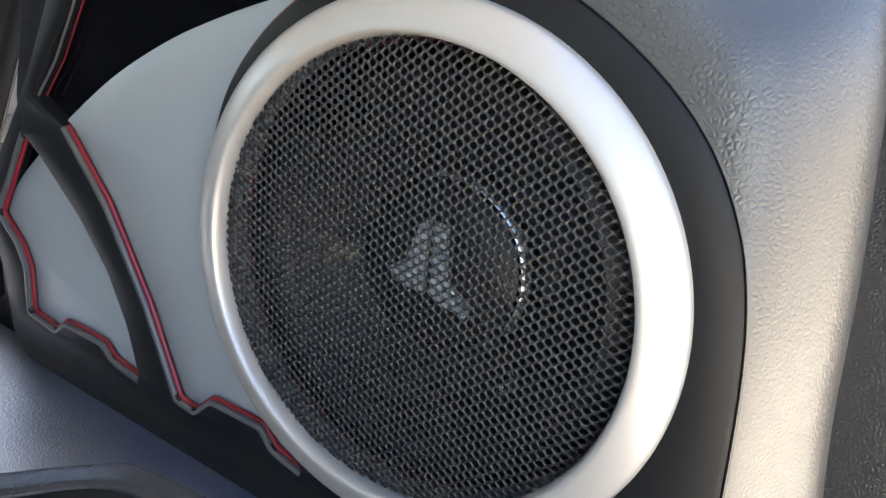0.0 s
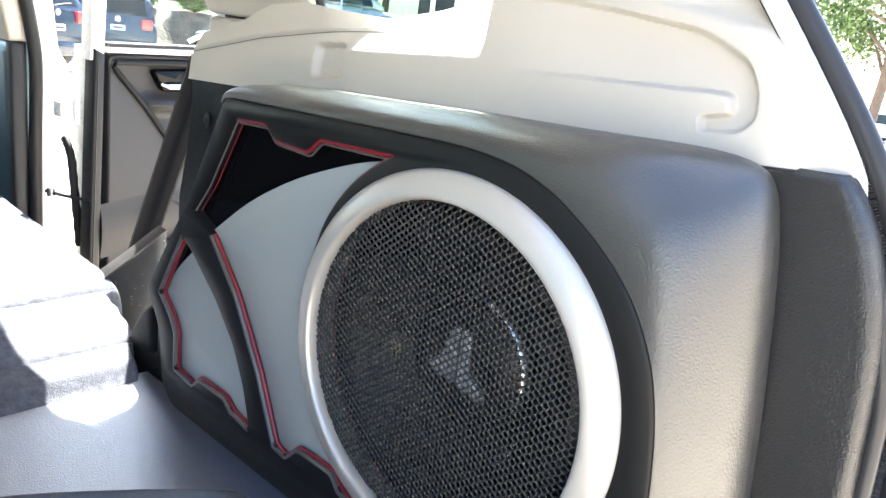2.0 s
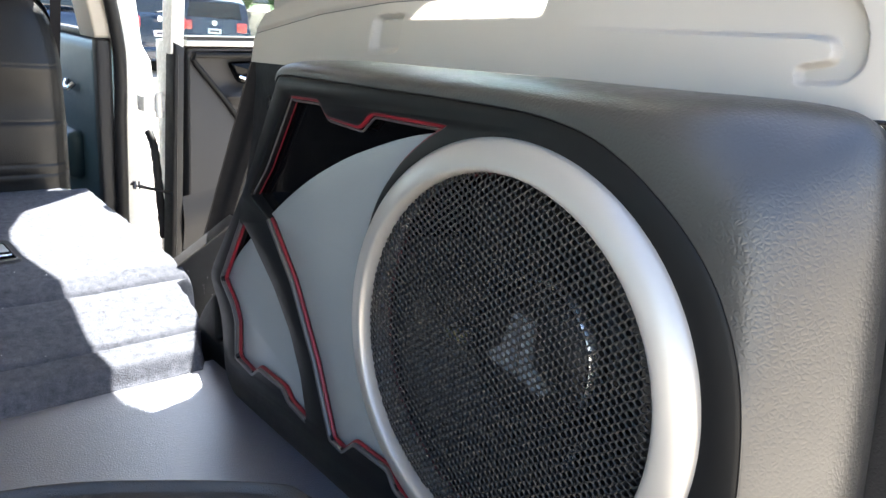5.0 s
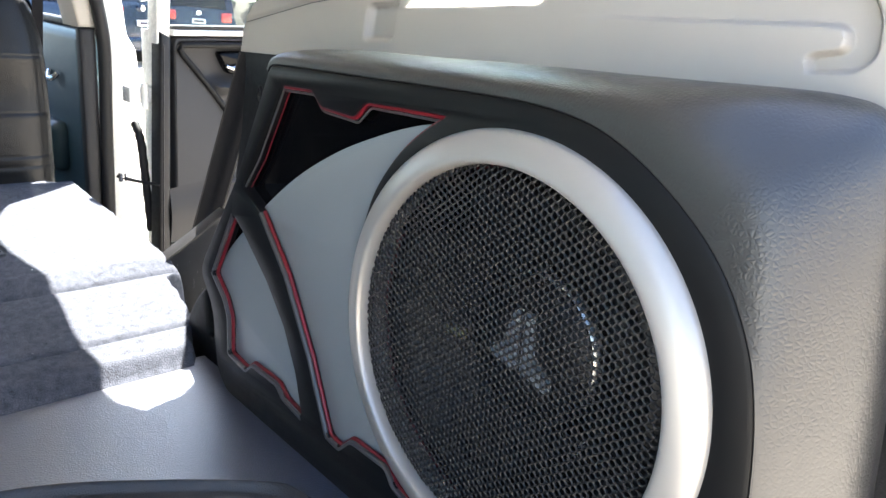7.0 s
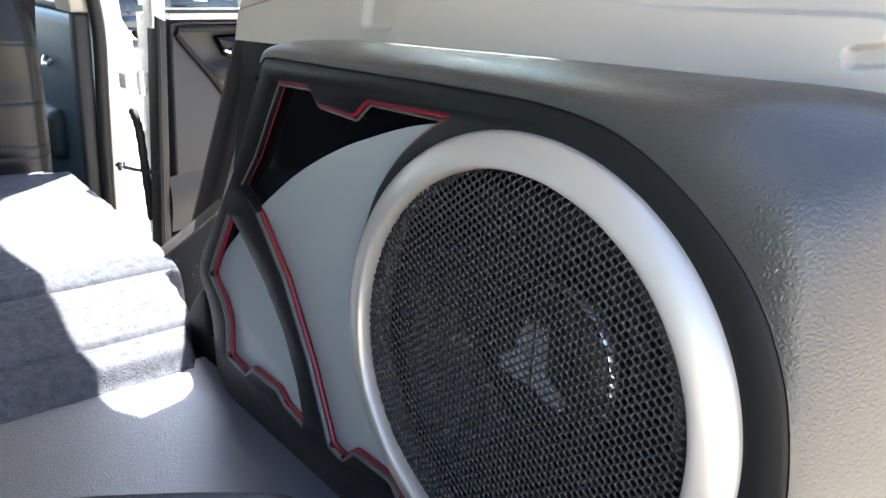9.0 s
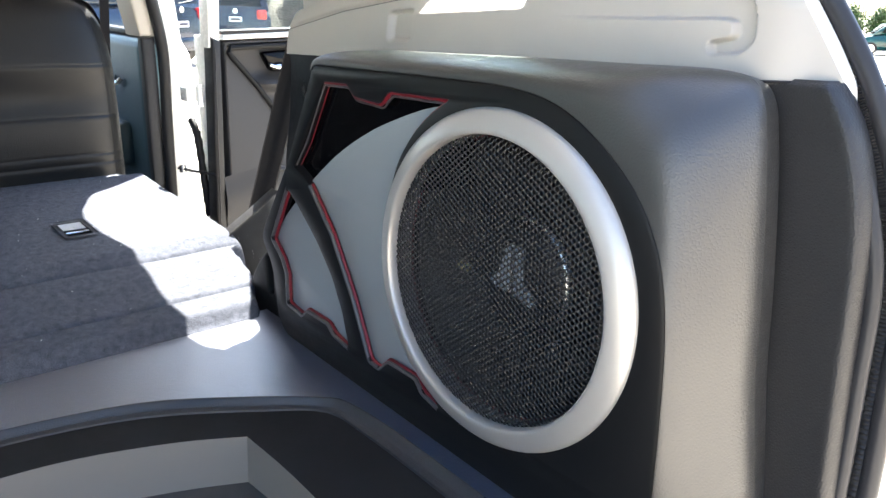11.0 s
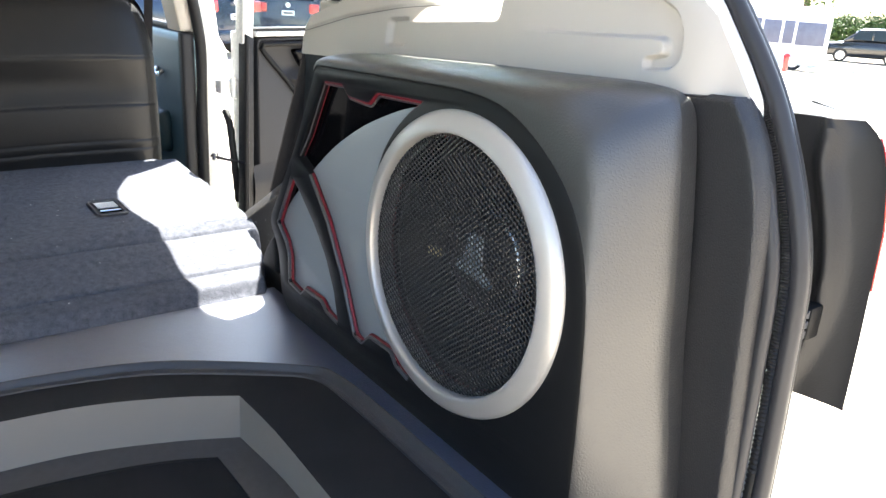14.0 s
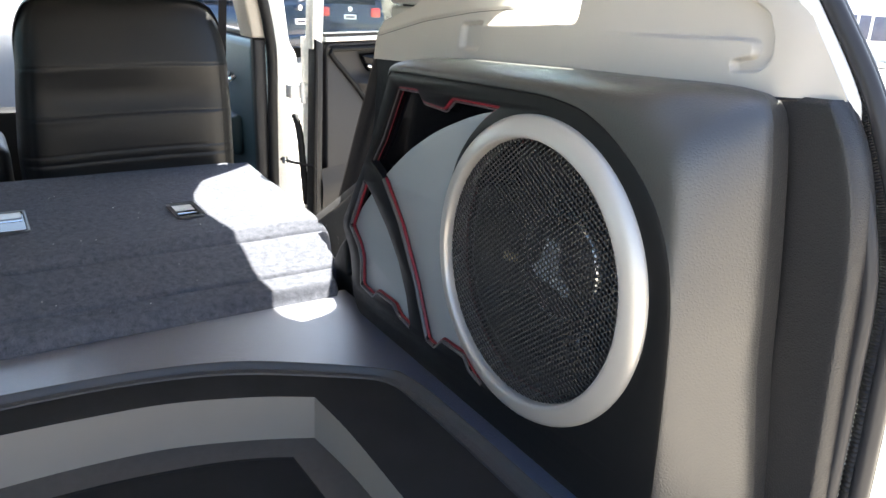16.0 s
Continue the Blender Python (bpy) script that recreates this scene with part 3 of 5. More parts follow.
trim_ring = part("trim_ring", lathe(empty_bm(), [(0.1925, 0.011), (0.1928, 0.002), (0.1922, -0.0020), (0.1905, -0.0054), (0.1875, -0.0084), (0.1835, -0.0108), (0.1785, -0.0130), (0.1725, -0.0149), (0.1692, -0.0157), (0.1672, -0.0158), (0.1658, -0.0153), (0.1648, -0.0140), (0.1638, -0.0100), (0.1633, -0.0060), (0.1633, 0.02)], ring_at, 160), SILVER, enclosure, "satin silver trim ring", angle=60)


def grille(bm, radius, y):
    """Punched and pressed sheet: twelve faces round every staggered hole, with the webs' crossings standing proud."""
    dx, dz = 0.0049, 0.0072
    k = (dx * dx + dz * dz / 4) / 2
    a, b = (k - dz * dz / 4) / dx, k / dx
    corners = [(b, 0), (a, dz / 2), (-a, dz / 2), (-b, 0), (-a, -dz / 2), (a, -dz / 2)]
    cell = []
    for i in range(6):
        p, q = corners[i], corners[(i + 1) % 6]
        cell += [(p[0], p[1], -0.0006), ((p[0] + q[0]) / 2, (p[1] + q[1]) / 2, 0.0)]
    rim = []
    for x, z, d in cell:
        r = math.hypot(x, z)
        s = 1 / math.hypot(x / 0.00275, z / 0.00215)
        s = 0.85 * s + 0.15 * 0.0024 / r
        rim.append((x * s, z * s))
    made = {}

    def vert(x, z, d):
        key = (round(x * 2e5), round(z * 2e5), round(d * 1e5))
        if key not in made:
            r = math.hypot(x, z)
            made[key] = bm.verts.new(ring_at(x, z, y + 0.004 * max((r - radius + 0.016) / 0.016, 0) ** 2 + d))
        return made[key]
    n = int(radius / dx) + 2
    for i in range(-n, n + 1):
        for j in range(-n, n + 1):
            cx, cz = i * dx, (j + 0.5 * (i % 2)) * dz
            if math.hypot(cx, cz) > radius - 0.001:
                continue
            o = [vert(cx + x, cz + z, d) for x, z, d in cell]
            h = [vert(cx + x, cz + z, 0.0003) for x, z in rim]
            e = [vert(cx + x * 0.95, cz + z * 0.95, 0.0013) for x, z in rim]
            for q in range(12):
                w = (q + 1) % 12
                bm.faces.new((o[q], o[w], h[w], h[q]))
                bm.faces.new((h[q], h[w], e[w], e[q]))


bm = empty_bm()
grille(bm, 0.1655, -0.006)
part("grille", bm, MESH_STEEL, enclosure, "black punched steel mesh grille", angle=50)

part("gasket", lathe(empty_bm(), [(0.1650, 0.020), (0.1610, 0.019), (0.1600, 0.0205), (0.1610, 0.022), (0.1650, 0.022)], ring_at, 96), shader("dark_red_gasket", (0.08, 0.006, 0.01), 0.5), enclosure, "dark red gasket behind the grille")

# the loudspeaker behind the grille
speaker = thing("subwoofer", on(0, -0.15, 0.05), "black subwoofer with chrome ring and printed dust cap", "speaker")
to = ring_at
part("surround", lathe(empty_bm(), [(0.185, 0.034), (0.160, 0.034), (0.150, 0.022), (0.138, 0.017), (0.126, 0.022), (0.118, 0.034)], to, 96), CONE, speaker)
part("cone", lathe(empty_bm(), [(0.118, 0.034), (0.10, 0.046), (0.078, 0.060), (0.066, 0.064)], to, 96), CONE, speaker)
cap = part("dust_cap", lathe(empty_bm(), [(0.067, 0.062), (0.064, 0.050), (0.055, 0.044), (0.035, 0.040), (0.0, 0.038)], to, 72), CONE, speaker)
part("terminal", box(empty_bm(), -0.073, -0.051, 0.020, 0.028, -0.002, 0.008, PANEL, bevel=0.001), shader("brass", (0.60, 0.50, 0.29), 0.35, metal=0.5), speaker, "brass terminal")
for tx, tz in ((0.084, -0.058), (0.079, -0.066), (0.088, -0.050)):
    part("screw", lathe(empty_bm(), [(0.004, 0.030), (0.004, 0.022), (0.003, 0.0205), (0.0, 0.020)], lambda x, z, y: on(x + tx, z + tz, y), 14), CHROME, speaker, "bright screw head")
part("cap_ring", lathe(empty_bm(), [(0.0708, 0.056), (0.0706, 0.0525), (0.0694, 0.0496), (0.0672, 0.0484)], to, 96), shader("satin_chrome", (0.92, 0.92, 0.93), 0.30, metal=1.0, vary=0.02), speaker, "thin chrome ring")
part("cap_lip", lathe(empty_bm(), [(0.0676, 0.0488), (0.0664, 0.0488), (0.0656, 0.052)], to, 96), CONE, speaker)
for poly in ([(-0.012, 0.040), (-0.003, 0.040), (-0.004, -0.030), (-0.044, -0.024), (-0.049, -0.012), (-0.028, 0.000)], [(0.005, 0.039), (0.018, 0.038), (0.022, -0.012), (0.050, -0.032), (0.047, -0.043), (0.004, -0.031)]):
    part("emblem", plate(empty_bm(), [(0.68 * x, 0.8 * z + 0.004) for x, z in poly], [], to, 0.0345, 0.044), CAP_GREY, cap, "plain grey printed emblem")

# ---- trim of the car's right side ----
def edge_at(pts, x):
    """Height of a broken line at x."""
    for (x0, z0), (x1, z1) in zip(pts, pts[1:]):
        if x <= x1:
            return z0 + (z1 - z0) * (x - x0) / (x1 - x0)
    return pts[-1][1]


def depth_inside(poly, x, z):
    """How far a place lies inside a polygon; negative outside."""
    inside, best = False, 9.0
    for (x0, z0), (x1, z1) in zip(poly, poly[1:] + poly[:1]):
        if (z0 > z) != (z1 > z) and x < x0 + (z - z0) / (z1 - z0) * (x1 - x0):
            inside = not inside
        dx, dz = x1 - x0, z1 - z0
        t = min(max(((x - x0) * dx + (z - z0) * dz) / max(dx * dx + dz * dz, 1e-12), 0), 1)
        best = min(best, math.hypot(x - x0 - t * dx, z - z0 - t * dz))
    return best if inside else -best


LOWER = [(-0.655, 0.256), (-0.48, 0.252), (-0.22, 0.246), (-0.04, 0.240), (0.10, 0.238), (0.22, 0.233), (0.30, 0.227)]
SHELF = [(-0.655, 0.262), (-0.644, 0.282), (-0.613, 0.314), (-0.514, 0.333), (-0.475, 0.348), (-0.45, 0.355), (-0.377, 0.357), (-0.32, 0.349), (-0.267, 0.344), (-0.236, 0.357), (-0.206, 0.371), (-0.173, 0.381), (-0.095, 0.388), (-0.074, 0.366), (-0.04, 0.402)]
SHELF_LINE = [(-0.66, 0.283), (-0.469, 0.310), (-0.245, 0.327), (-0.20, 0.335)]
RECESS = rounded([(-0.06, 0.366), (0.063, 0.352), (0.159, 0.333), (0.203, 0.309), (0.215, 0.287), (0.217, 0.262), (0.206, 0.250), (0.172, 0.248), (0.170, 0.262), (0.195, 0.266), (0.193, 0.279), (0.180, 0.281), (0.08, 0.284), (-0.06, 0.290)], 0.012, 3)
REAR_EDGE = [(0.20, 0.224), (0.288, 0.221), (0.310, 0.208), (0.335, 0.172), (0.355, 0.10), (0.40, 0.05), (0.70, -0.10)]
POCKET = rounded([(-0.350, 0.263), (-0.292, 0.263), (-0.292, 0.309), (-0.350, 0.307)], 0.010, 3)


def cream_y(x, z):
    """Depth of the cream panel: a sill that falls outwards under the window, a clip pocket and a moulded recess with a bag hook."""
    y = 0.112 + 0.12 * (z - 0.24) + 0.16 * max(x - edge_at(REAR_EDGE, z), 0.0) * step(0.0, 0.05, x - edge_at(REAR_EDGE, z))
    sill = (1 - step(-0.092, -0.074, x)) * step(-0.34, -0.22, x)
    y += sill * max(z - 0.300, 0) * 1.5
    if x < -0.2:
        d = z - edge_at(SHELF_LINE, x)
        y -= 0.004 * step(0.0, 0.006, d) * (1 - step(-0.30, -0.22, x))
        y += 0.011 * step(-0.001, 0.006, depth_inside(POCKET, x, z))
    if -0.06 < x < 0.23 and z < 0.37:
        y += 0.010 * step(-0.001, 0.0035, depth_inside(RECESS, x, z)) * step(-0.05, 0.10, x)
    return y


bm = empty_bm()


def cream_fn(u, v):
    x = -0.646 + 0.606 * u
    z0, z1 = edge_at(LOWER, x) - 0.012, edge_at(SHELF, x)
    z = z0 + (z1 - z0) * v
    return (x, cream_y(x, z), z)


def sill_fn(u, v):
    x = -0.646 + 0.606 * u
    z = edge_at(SHELF, x)
    return (x, cream_y(x, z) + 0.10 * v, z - 0.004 * math.sin(v * 3) - 0.01 * v * v)


def pillar_fn(u, v):
    z = 0.2275 + 0.395 * v ** 1.4
    x1 = max(0.297 - 0.64 * (z - 0.227), 0.02)
    x = -0.040 + (x1 + 0.040) * u
    z = max(z, edge_at(LOWER, x) - 0.012)
    return (x, cream_y(x, z), z)


grid(bm, cream_fn, 260, 56, PANEL)
grid(bm, sill_fn, 80, 6, PANEL)
grid(bm, pillar_fn, 190, 240, PANEL)
grid(bm, lambda u, v: (-0.040, cream_y(-0.04, 0.39 + 0.3 * v) + 0.10 * u, 0.38 + 0.24 * v), 4, 6, PANEL)
single("side_trim", bm, CREAM, "cream moulded plastic trim panel with a bag hook", "trim panel", "structure", angle=50)

gap_x = [-0.644 + 0.432 * k / 40 for k in range(41)]
single("trim_gap", tube(empty_bm(), [PANEL @ Vector((x, cream_y(x, edge_at(SHELF_LINE, x)) - 0.0002, edge_at(SHELF_LINE, x))) for x in gap_x], 0.0006, 6), LIP, "thin dark joint between the two cream trim mouldings", "trim joint", "structure")

# cream pillar trim beyond the shelf, with a joint
pillar_c = thing("rear_pillar_trim", (-0.62, 0.20, 1.20), "cream plastic trim on the pillar before the quarter window", "pillar trim", kind="structure")
for poly in ([(-0.705, 1.20), (-0.722, 1.240), (-0.724, 1.271), (-0.448, 1.271), (-0.42, 1.20)], [(-0.726, 1.275), (-0.768, 1.317), (-0.80, 1.40), (-0.85, 1.58), (-0.56, 1.58), (-0.457, 1.300), (-0.449, 1.275)]):
    part("pillar_panel", plate(empty_bm(), rounded(poly, 0.008), [], lambda x, z, y: Vector((x, y, z)), 0.192, 0.210, 0.006), CREAM, pillar_c)
part("backing", plate(empty_bm(), [(-0.69, 1.20), (-0.70, 1.30), (-0.75, 1.45), (-0.56, 1.45), (-0.47, 1.30), (-0.44, 1.20)], [], lambda x, z, y: Vector((x, y, z)), 0.206, 0.216), RUBBER, pillar_c)
window = thing("window_quarter", (-0.2, 0.21, 1.30), "greenish quarter window with a black edge", "window", kind="structure")
part("pane", plate(empty_bm(), [(-0.50, 1.22), (-0.60, 1.60), (0.06, 1.60), (0.10, 1.22)], [], lambda x, z, y: Vector((x, y, z)), 0.300, 0.304, closed=True), TINTED_GLASS, window).visible_shadow = False
part("black_edge", tube(empty_bm(), [(-0.446, 0.206, 1.26), (-0.456, 0.206, 1.302), (-0.562, 0.206, 1.60)], 0.007), RUBBER, window)

# painted frame of the rear door's opening, with rounded corners
OPENING = [(-1.650, 1.30), (-1.640, 1.37), (-1.612, 1.44), (-1.56, 1.52), (-1.50, 1.552), (-1.40, 1.553), (-1.30, 1.530), (-1.20, 1.507), (-1.08, 1.522), (-0.985, 1.515), (-0.90, 1.505), (-0.835, 1.460), (-0.790, 1.35), (-0.775, 1.25), (-0.77, 1.20), (-0.70, 1.20), (-0.70, 1.60), (-1.74, 1.60), (-1.74, 1.30)]
single("door_opening_frame", plate(empty_bm(), OPENING, [], lambda x, z, y: Vector((x, y, z)), 0.238, 0.243, 0.001), WHITE_PAINT, "white painted upper frame of the rear door opening", "door frame", "structure")

bm = empty_bm()
box(bm, -0.75, 0.12, 0.228, 0.236, 0.60, 0.72, PANEL, bevel=0.002)
part("header", bm, WHITE_PAINT, window)

# dark grained trim between the enclosure and the rear opening
bm = empty_bm()
TRIM_OUT = smooth_path([Vector(p) for p in ((0.285, 0.106, 0.229), (0.301, 0.106, 0.203), (0.313, 0.106, 0.175), (0.325, 0.106, 0.130), (0.331, 0.106, 0.075), (0.333, 0.106, -0.03), (0.338, 0.106, -0.26))], 6)
TRIM_IN = smooth_path([Vector(p) for p in ((0.19, 0.125, 0.231), (0.20, 0.125, 0.205), (0.21, 0.125, 0.155), (0.215, 0.125, 0.085), (0.22, 0.125, 0.0), (0.23, 0.125, -0.10), (0.24, 0.125, -0.26))], 6)


def trim_fn(u, v):
    k = v * (len(TRIM_IN) - 1)
    i = min(int(k), len(TRIM_IN) - 2)
    a, b = TRIM_IN[i].lerp(TRIM_IN[i + 1], k - i), TRIM_OUT[i].lerp(TRIM_OUT[i + 1], k - i)
    p = a.lerp(b, min(u / 0.75, 1.0))
    w = max(u - 0.75, 0) / 0.25
    p.x += 0.010 * math.sin(w * math.pi / 2)
    p.y += 0.026 * (1 - math.cos(w * math.pi / 2)) - 0.003 * math.sin(math.pi * min(u / 0.75, 1.0)) + 0.006 * (1 - step(0.0, 0.06, v))
    return p


grid(bm, trim_fn, 28, 60, PANEL)
single("pillar_trim", bm, LEATHER_TRIM, "dark grey grained plastic trim beside the rear opening", "trim panel", "structure")

SEAL = smooth_path([Vector(p) for p in ((0.044, 0.138, 0.62), (0.177, 0.140, 0.425), (0.247, 0.142, 0.325), (0.298, 0.144, 0.246), (0.324, 0.145, 0.190), (0.347, 0.145, 0.125), (0.360, 0.145, 0.060), (0.361, 0.145, -0.030), (0.360, 0.145, -0.150), (0.355, 0.145, -0.32))], 8)
rear_seal = thing("rear_opening_seal", (0.36, 0.15, 0.66), "black rubber weather seal round the rear opening", "seal", kind="structure")
LOW_SEAL, HIGH_SEAL, TOP_SEAL = [p for p in SEAL if p.z < 0.235], [p for p in SEAL if 0.20 < p.z < 0.42], [p for p in SEAL if p.z > 0.41]


def tapered(pts, r):
    """Radii that close both ends of a strip gently."""
    return [r * min(1.0, math.sqrt(0.02 + min(k, len(pts) - 1 - k) / 3)) for k in range(len(pts))]


# white colour here stands in for a patch of sun on the grey seal
part("sun_patch_strip", tube(empty_bm(), [PANEL @ (p + Vector((-0.016, -0.010, 0))) for p in HIGH_SEAL], tapered(HIGH_SEAL, 0.0085), 12), WHITE_PAINT, rear_seal, "strip beside the seal, white in place of a sun patch")
part("strip_joint", tube(empty_bm(), [PANEL @ (p + Vector((-0.0245, -0.013, 0))) for p in HIGH_SEAL], tapered(HIGH_SEAL, 0.0016), 8), RUBBER, rear_seal)
part("seal_lip", tube(empty_bm(), [PANEL @ (p + Vector((-0.016, -0.018, 0))) for p in LOW_SEAL], tapered(LOW_SEAL, 0.0070), 12), SEAL_GREY, rear_seal)
part("seal_lip", tube(empty_bm(), [PANEL @ (p + Vector((-0.014, -0.004, 0))) for p in TOP_SEAL], tapered(TOP_SEAL, 0.0080), 12), SEAL_GREY, rear_seal)
teeth = []
for a, b in zip(SEAL, SEAL[1:]):
    teeth += [a.lerp(b, k / 6) for k in range(6)]
part("seal_groove", tube(empty_bm(), [PANEL @ (p + Vector((-0.0095, 0.001, 0))) for p in teeth], [0.0066 + 0.0012 * (k % 2) for k in range(len(teeth))], 10), RUBBER, rear_seal, "serrated dark rubber lip")
part("seal_bulb", tube(empty_bm(), [PANEL @ (p + Vector((0.0018, 0, 0))) for p in SEAL], 0.0088, 12), SEAL_GREY, rear_seal)
part("seal_lip", tube(empty_bm(), [PANEL @ (p + Vector((-0.004, 0.018, 0))) for p in SEAL], 0.008, 12), SEAL_DARK, rear_seal)
gap_x = [0.205 + 0.089 * k / 12 for k in range(13)]
single("panel_gap", tube(empty_bm(), [PANEL @ Vector((x, cream_y(x, 0.2278) - 0.0004, 0.2264)) for x in gap_x], 0.0015, 8), RUBBER, "dark gap between the cream trim and the grained trim", "trim joint", "structure")

# the side trim in front of the enclosure, the belt and the wheel arch cover
bm = plate(empty_bm(), [(-0.672, 1.181), (-0.668, 1.15), (-0.680, 1.06), (-0.70, 0.98), (-0.70, 0.60), (-0.28, 0.60), (-0.28, 1.206)], [], lambda x, z, y: Vector((x, y, z)), 0.134, 0.20, 0.003)
single("side_panel", bm, DARK_PLASTIC, "dark grey plastic side panel under the cream trim", "trim panel", "structure")
belt = thing("seat_belt", (-0.97, 0.205, 0.80), "dark grey woven seat belt hanging beside the folded seat", "seat belt")


def belt_fn(u, v):
    a, b = Vector((-0.762, 0.213, 1.205)), Vector((-0.972, 0.205, 0.79))
    p = a.lerp(b, v)
    w = (u - 0.5) * 0.050
    return (p.x + w * 0.55, p.y + w * 0.8 + 0.004 * math.sin(u * 6), p.z)


bm = empty_bm()
grid(bm, belt_fn, 8, 30)
grid(bm, lambda u, v: Vector(belt_fn(u, v)) + Vector((0, 0.0016, 0)), 8, 30)
part("webbing", bm, BELT, belt)
for u in (0.02, 0.98):
    part("selvedge", tube(empty_bm(), [Vector(belt_fn(u, k / 14)) for k in range(15)], 0.0012, 6), RUBBER, belt)
clip_at = Vector((-0.617, 0.134, 1.117))
clip = thing("trim_clip", clip_at, "small black plastic clip on the dark side panel", "clip")
part("loop", tube(empty_bm(), [clip_at + Vector((0.006 * math.cos(a * math.pi / 8), -0.003, 0.011 * math.sin(a * math.pi / 8))) for a in range(16)], 0.0022, 8, closed=True), RUBBER, clip)
part("stud", cylinder(empty_bm(), clip_at + Vector((0, 0.004, 0)), clip_at + Vector((0, -0.004, 0)), 0.004, 12), RUBBER, clip)
ARCH = [(0.056, 0.778), (0.066, 0.791), (0.080, 0.804), (0.100, 0.817), (0.128, 0.834), (0.160, 0.856), (0.19, 0.876)]
bm = plate(empty_bm(), ARCH + [(0.19, 0.60), (0.100, 0.60), (0.100, 0.74)], [], lambda y, z, x: Vector((-0.84 - x, y, z)), 0.0, 0.03, 0.002)
tube(bm, [Vector((-0.839, y, z - 0.001)) for y, z in ARCH], 0.0018, 8)
single("wheel_arch_cover", bm, shader("arch_plastic", (0.028, 0.028, 0.030), 0.36, grain=0.2, grain_scale=500, vary=0.25, vary_scale=30, spec=0.5), "scuffed dark plastic wheel arch cover dusted with lint", "trim panel", "structure")
bm = plate(empty_bm(), rounded([(-0.64, 0.60), (-0.64, 0.78), (-0.60, 0.83), (-0.55, 0.87), (-0.48, 0.87), (-0.48, 0.60)], 0.02), [rounded([(-0.572, 0.775), (-0.552, 0.775), (-0.552, 0.845), (-0.572, 0.845)], 0.008)], lambda x, z, y: Vector((x, y, z)), 0.022, 0.10, 0.006, 0.004)
single("arch_trim", bm, DARK_PLASTIC, "dark plastic arch trim with a slotted handle opening", "trim panel", "structure")

def seat_z(x):
    z = 0.748 + 0.022 * step(-0.535, -0.57, x) + 0.018 * step(-0.60, -0.80, x) + 0.014 * step(-0.81, -0.86, x)
    for c in (-0.632, -0.812):
        z -= 0.007 * math.exp(-((x - c) / 0.005) ** 2)
    return z - 0.02 * step(-1.45, -1.55, x)


rng = random.Random(11)
bm = empty_bm()
for _ in range(40):
    y = rng.uniform(0.07, 0.185)
    p = Vector((-0.8385, y, rng.uniform(0.68, 0.775 + 0.65 * (y - 0.06))))
    s = rng.uniform(0.0004, 0.0009)
    add_faces(bm, [p + Vector((0.001, 0, s)), p + Vector((0.001, s, -s)), p + Vector((0.001, -s, -s * 0.6)), p + Vector((0.0022, 0, 0))], [(0, 1, 3), (1, 2, 3), (2, 0, 3), (0, 2, 1)])
for _ in range(70):
    x, y = rng.uniform(-1.45, -0.58), rng.uniform(-0.75, 0.02)
    p = Vector((x, y, seat_z(x) + 0.002))
    s = rng.uniform(0.0006, 0.0015)
    add_faces(bm, [p + Vector((s, 0, 0)), p + Vector((-s, s, 0)), p + Vector((-s * 0.5, -s, 0)), p + Vector((0, 0, s))], [(0, 1, 3), (1, 2, 3), (2, 0, 3), (0, 2, 1)])
single("lint", bm, PLATE, "pale specks of lint on the carpet and arch cover", "lint", "stuff", smooth=False)

# ---- the open rear door of the car, beyond the seal ----
tail_door = thing("tail_door", (0.36, 0.29, 0.88), "black lower edge of the opened tail door with a hinge", "car door")
TAIL_EDGE = [(0.880, 0.396), (0.914, 0.395), (1.00, 0.393), (1.104, 0.389), (1.157, 0.380), (1.186, 0.369), (1.200, 0.356), (1.206, 0.345)]


def tail_fn(u, v):
    """The inner face: flat towards its free edge, with a rolled ridge beside the hinge."""
    z = 0.914 + 0.290 * v
    r = edge_at(TAIL_EDGE, z)
    x = 0.235 + (r - 0.235) * u
    ridge = 0.325 + 0.028 * math.sin(math.pi * min(max((z - 0.90) / 0.26, 0), 1))
    y = 0.212 - 0.012 * math.exp(-((x - ridge) / 0.009) ** 2) + 0.010 * step(0.55, 1.0, u)
    return (x, y, z - 0.020 * step(0.60, 0.30, u) * (1 - v) + 0.004 * u * v)


bm = empty_bm()
grid(bm, tail_fn, 60, 30)
grid(bm, lambda u, v: Vector(tail_fn(1.0, v)) + Vector((-0.11 * u, 0.10 * u, 0)), 4, 30)
grid(bm, lambda u, v: Vector(tail_fn(u, 0.0)) + Vector((-0.11 * v, 0.10 * v, 0.0)), 60, 3)
part("inner_panel", bm, DOOR_BLACK, tail_door)
bm = empty_bm()
grid(bm, lambda u, v: Vector(tail_fn(u, 1.0)) + Vector((-0.05 * u * v, 0.16 * v, 0.002 * v)), 30, 10)
part("top_ledge", bm, TAIL_TOP, tail_door, "dusty grained top ledge")
part("ledge_edge", tube(empty_bm(), [Vector(tail_fn(k / 20, 1.0)) + Vector((0, -0.0008, 0)) for k in range(21)], 0.0012, 6), LATCH_PALE, tail_door)
part("lamp_edge", tube(empty_bm(), [Vector(tail_fn(1.0, 0.45 + 0.5 * v / 12)) + Vector((0.0002, 0.002, 0)) for v in range(13)], 0.0011), RED_LENS, tail_door, "thin red lamp edge")
bm = empty_bm()
box(bm, 0.344, 0.360, 0.182, 0.206, 0.988, 1.024, bevel=0.003)
hinge = part("hinge", bm, DARK_PLASTIC, tail_door)
